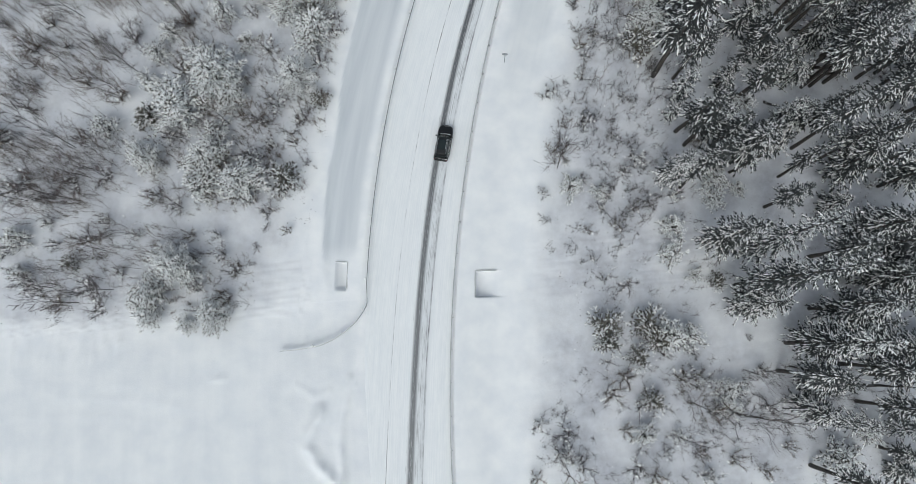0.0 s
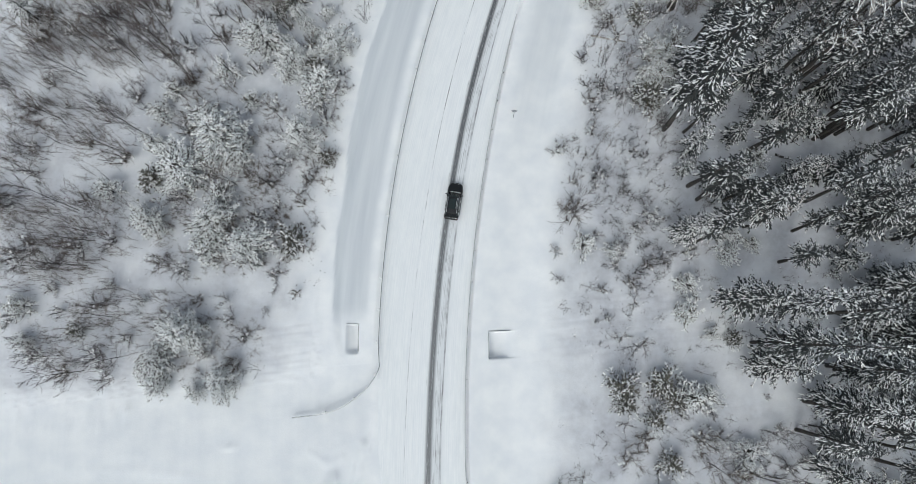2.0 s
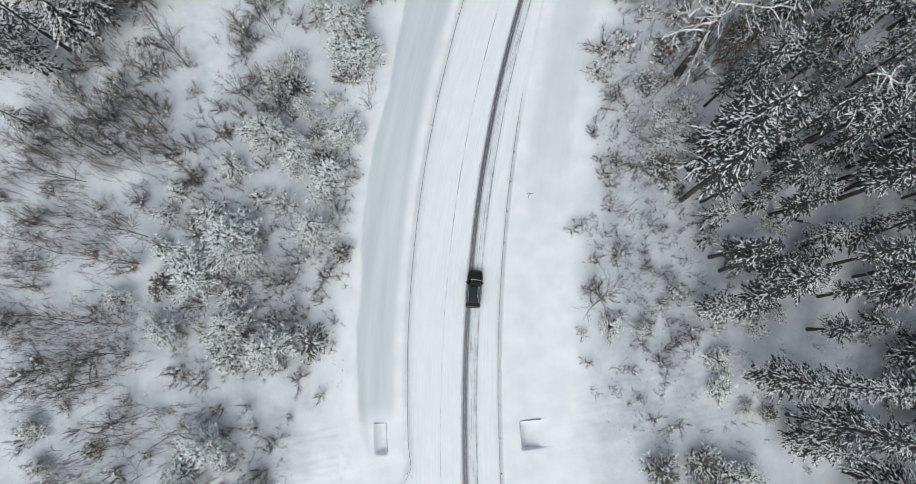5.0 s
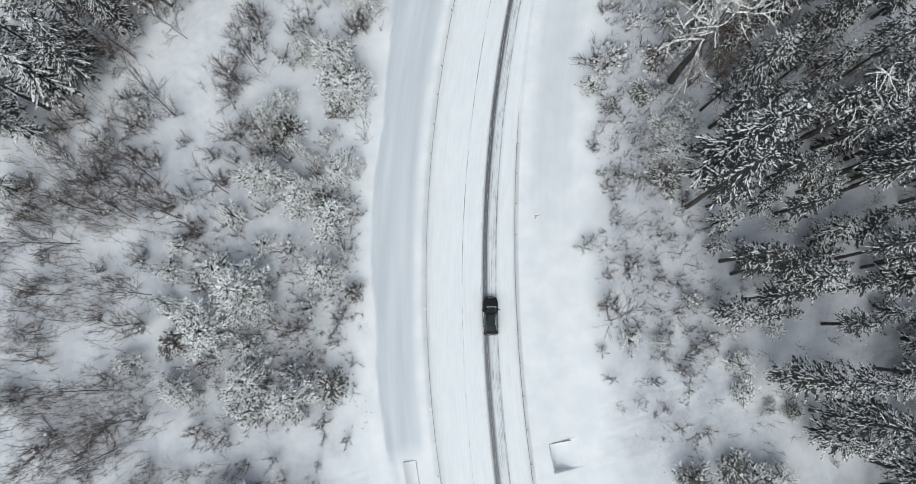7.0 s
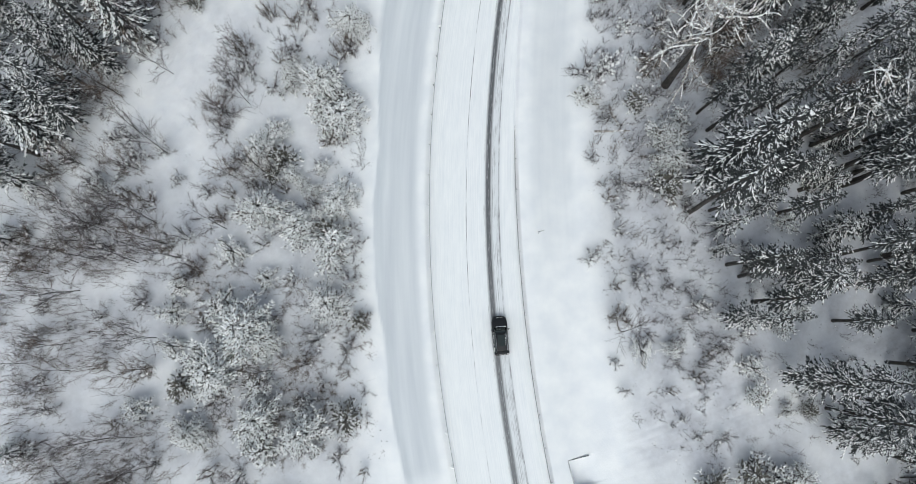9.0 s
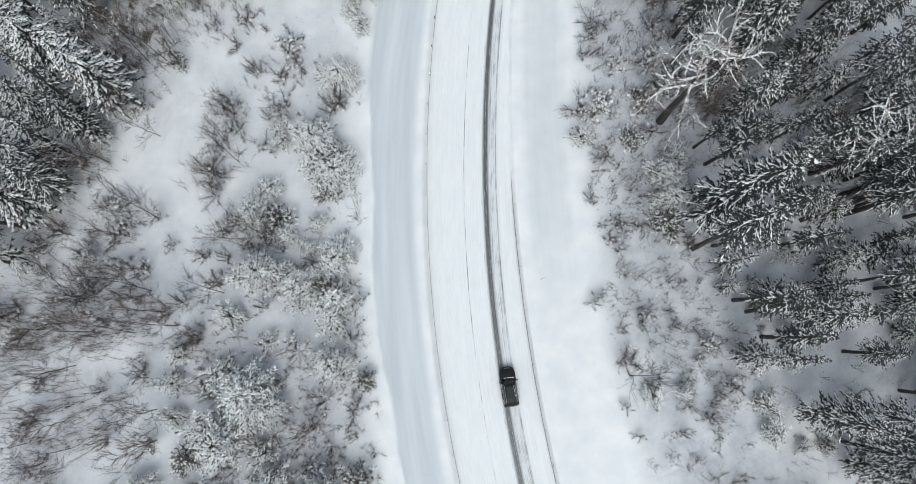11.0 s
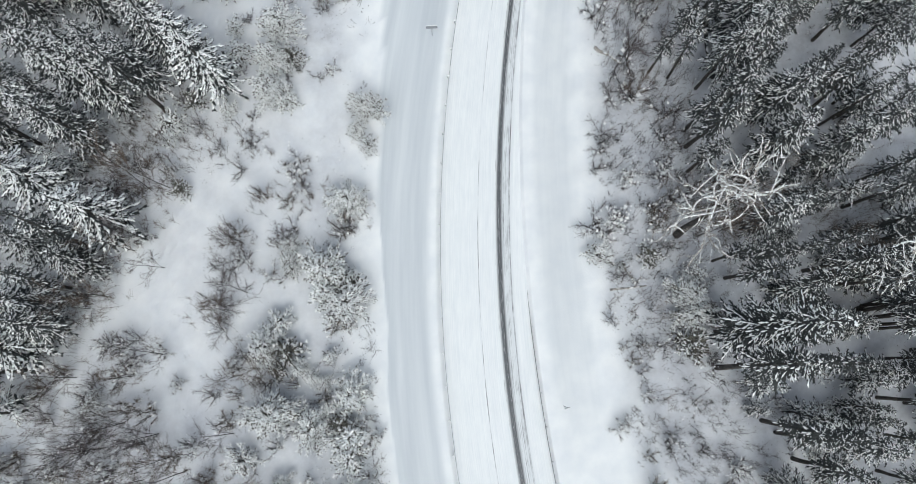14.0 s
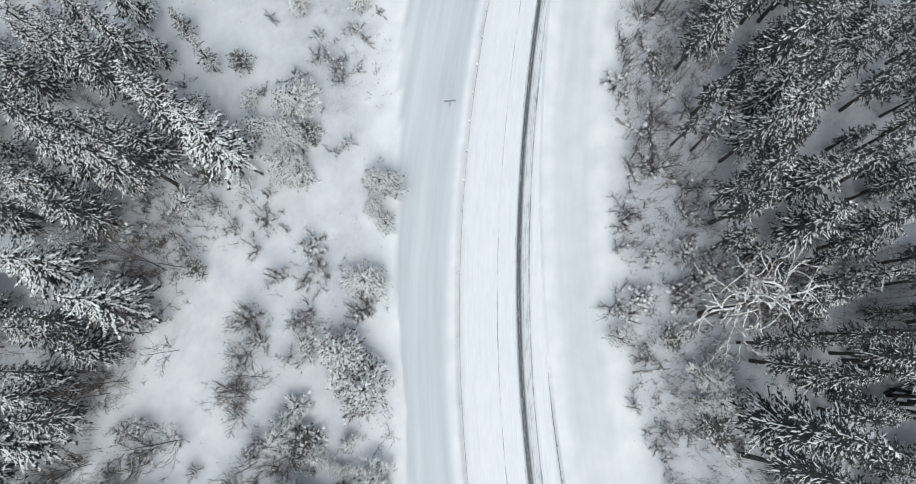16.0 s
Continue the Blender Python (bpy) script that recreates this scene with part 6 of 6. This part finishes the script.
# ---- undergrowth: twigs and dry stalks poking through the snow ----
segs, bits = [], []
rng = np.random.RandomState(77)
count = 0
while count < 3000:
    x, y = rng.uniform(-66, 84), rng.uniform(-32, 126)
    dense = density(x, y)
    if dense > -2:
        if dense + rng.uniform(-0.4, 0.4) < -0.05:
            continue
        size = rng.uniform(0.18, 0.5) * (1.0 + max(dense, 0))
        lean = rng.normal(0, 0.25, 2)
        for k in range(rng.randint(4, 9)):
            a, ln = rng.uniform(0, 6.28), size * rng.uniform(0.5, 1.3)
            bx, by = x + rng.normal(0, 0.22), y + rng.normal(0, 0.22)
            tx, ty, tz = bx + (math.cos(a) * 0.45 + lean[0]) * ln, by + (math.sin(a) * 0.45 + lean[1]) * ln, ln * rng.uniform(0.5, 1.0)
            segs.append((bx, by, -0.1, tx, ty, tz, 0.012))
            for _ in range(2):
                g = rng.uniform(0.4, 0.9)
                ox, oy, oz = bx + (tx - bx) * g, by + (ty - by) * g, tz * g
                segs.append((ox, oy, oz, ox + rng.normal(0, 0.3) * ln, oy + rng.normal(0, 0.3) * ln, oz + 0.25 * ln, 0.010))
            if rng.rand() < 0.15:
                w = rng.uniform(0.04, 0.10)
                bits.append((tx - w * 1.5, ty, tz * 0.8, tx + w * 1.5, ty + w, tz * 0.8, w, w * 0.8))
        count += 1
s_ = np.array(segs)
gz = height(s_[:, 0], s_[:, 1])
s_[:, 2] += gz
s_[:, 5] += gz
tagged(new("undergrowth", wood_mesh("undergrowth", [(0, 0, -1.2, 0, 0, -1.1, 0.01, 0.01)], s_.tolist(), TWIG)), "thin bare twigs and dry stalks poking through snow", "undergrowth", kind="stuff")
b_ = np.array(bits)
gz = height(b_[:, 0], b_[:, 1])
b_[:, 2] += gz
b_[:, 5] += gz
tagged(new("snow_clumps", mounds("snow_clumps", b_, CAP)), "small clumps of snow hanging in the undergrowth", "snow", kind="stuff")

# ---- scraps of bark and broken twig lying on the snow ----
rng = np.random.RandomState(91)
flakes = []
while len(flakes) < 4000:
    x, y = rng.uniform(-62, 74), rng.uniform(-28, 118)
    if density(x, y) + rng.uniform(-0.5, 0.2) < 0:
        continue
    a, w = rng.uniform(0, 6.28), rng.uniform(0.03, 0.14)
    flakes.append((x, y, 0.0, x + math.cos(a) * w * 2, y + math.sin(a) * w * 2, 0.0, w * 0.4, 0.02))
f_ = np.array(flakes)
f_[:, 2] = height(f_[:, 0], f_[:, 1]) + 0.02
f_[:, 5] = height(f_[:, 3], f_[:, 4]) + 0.03
tagged(new("bark_litter", spindles("bark_litter", f_, BARK)), "scraps of bark and broken twig lying on snow", "litter", kind="stuff")
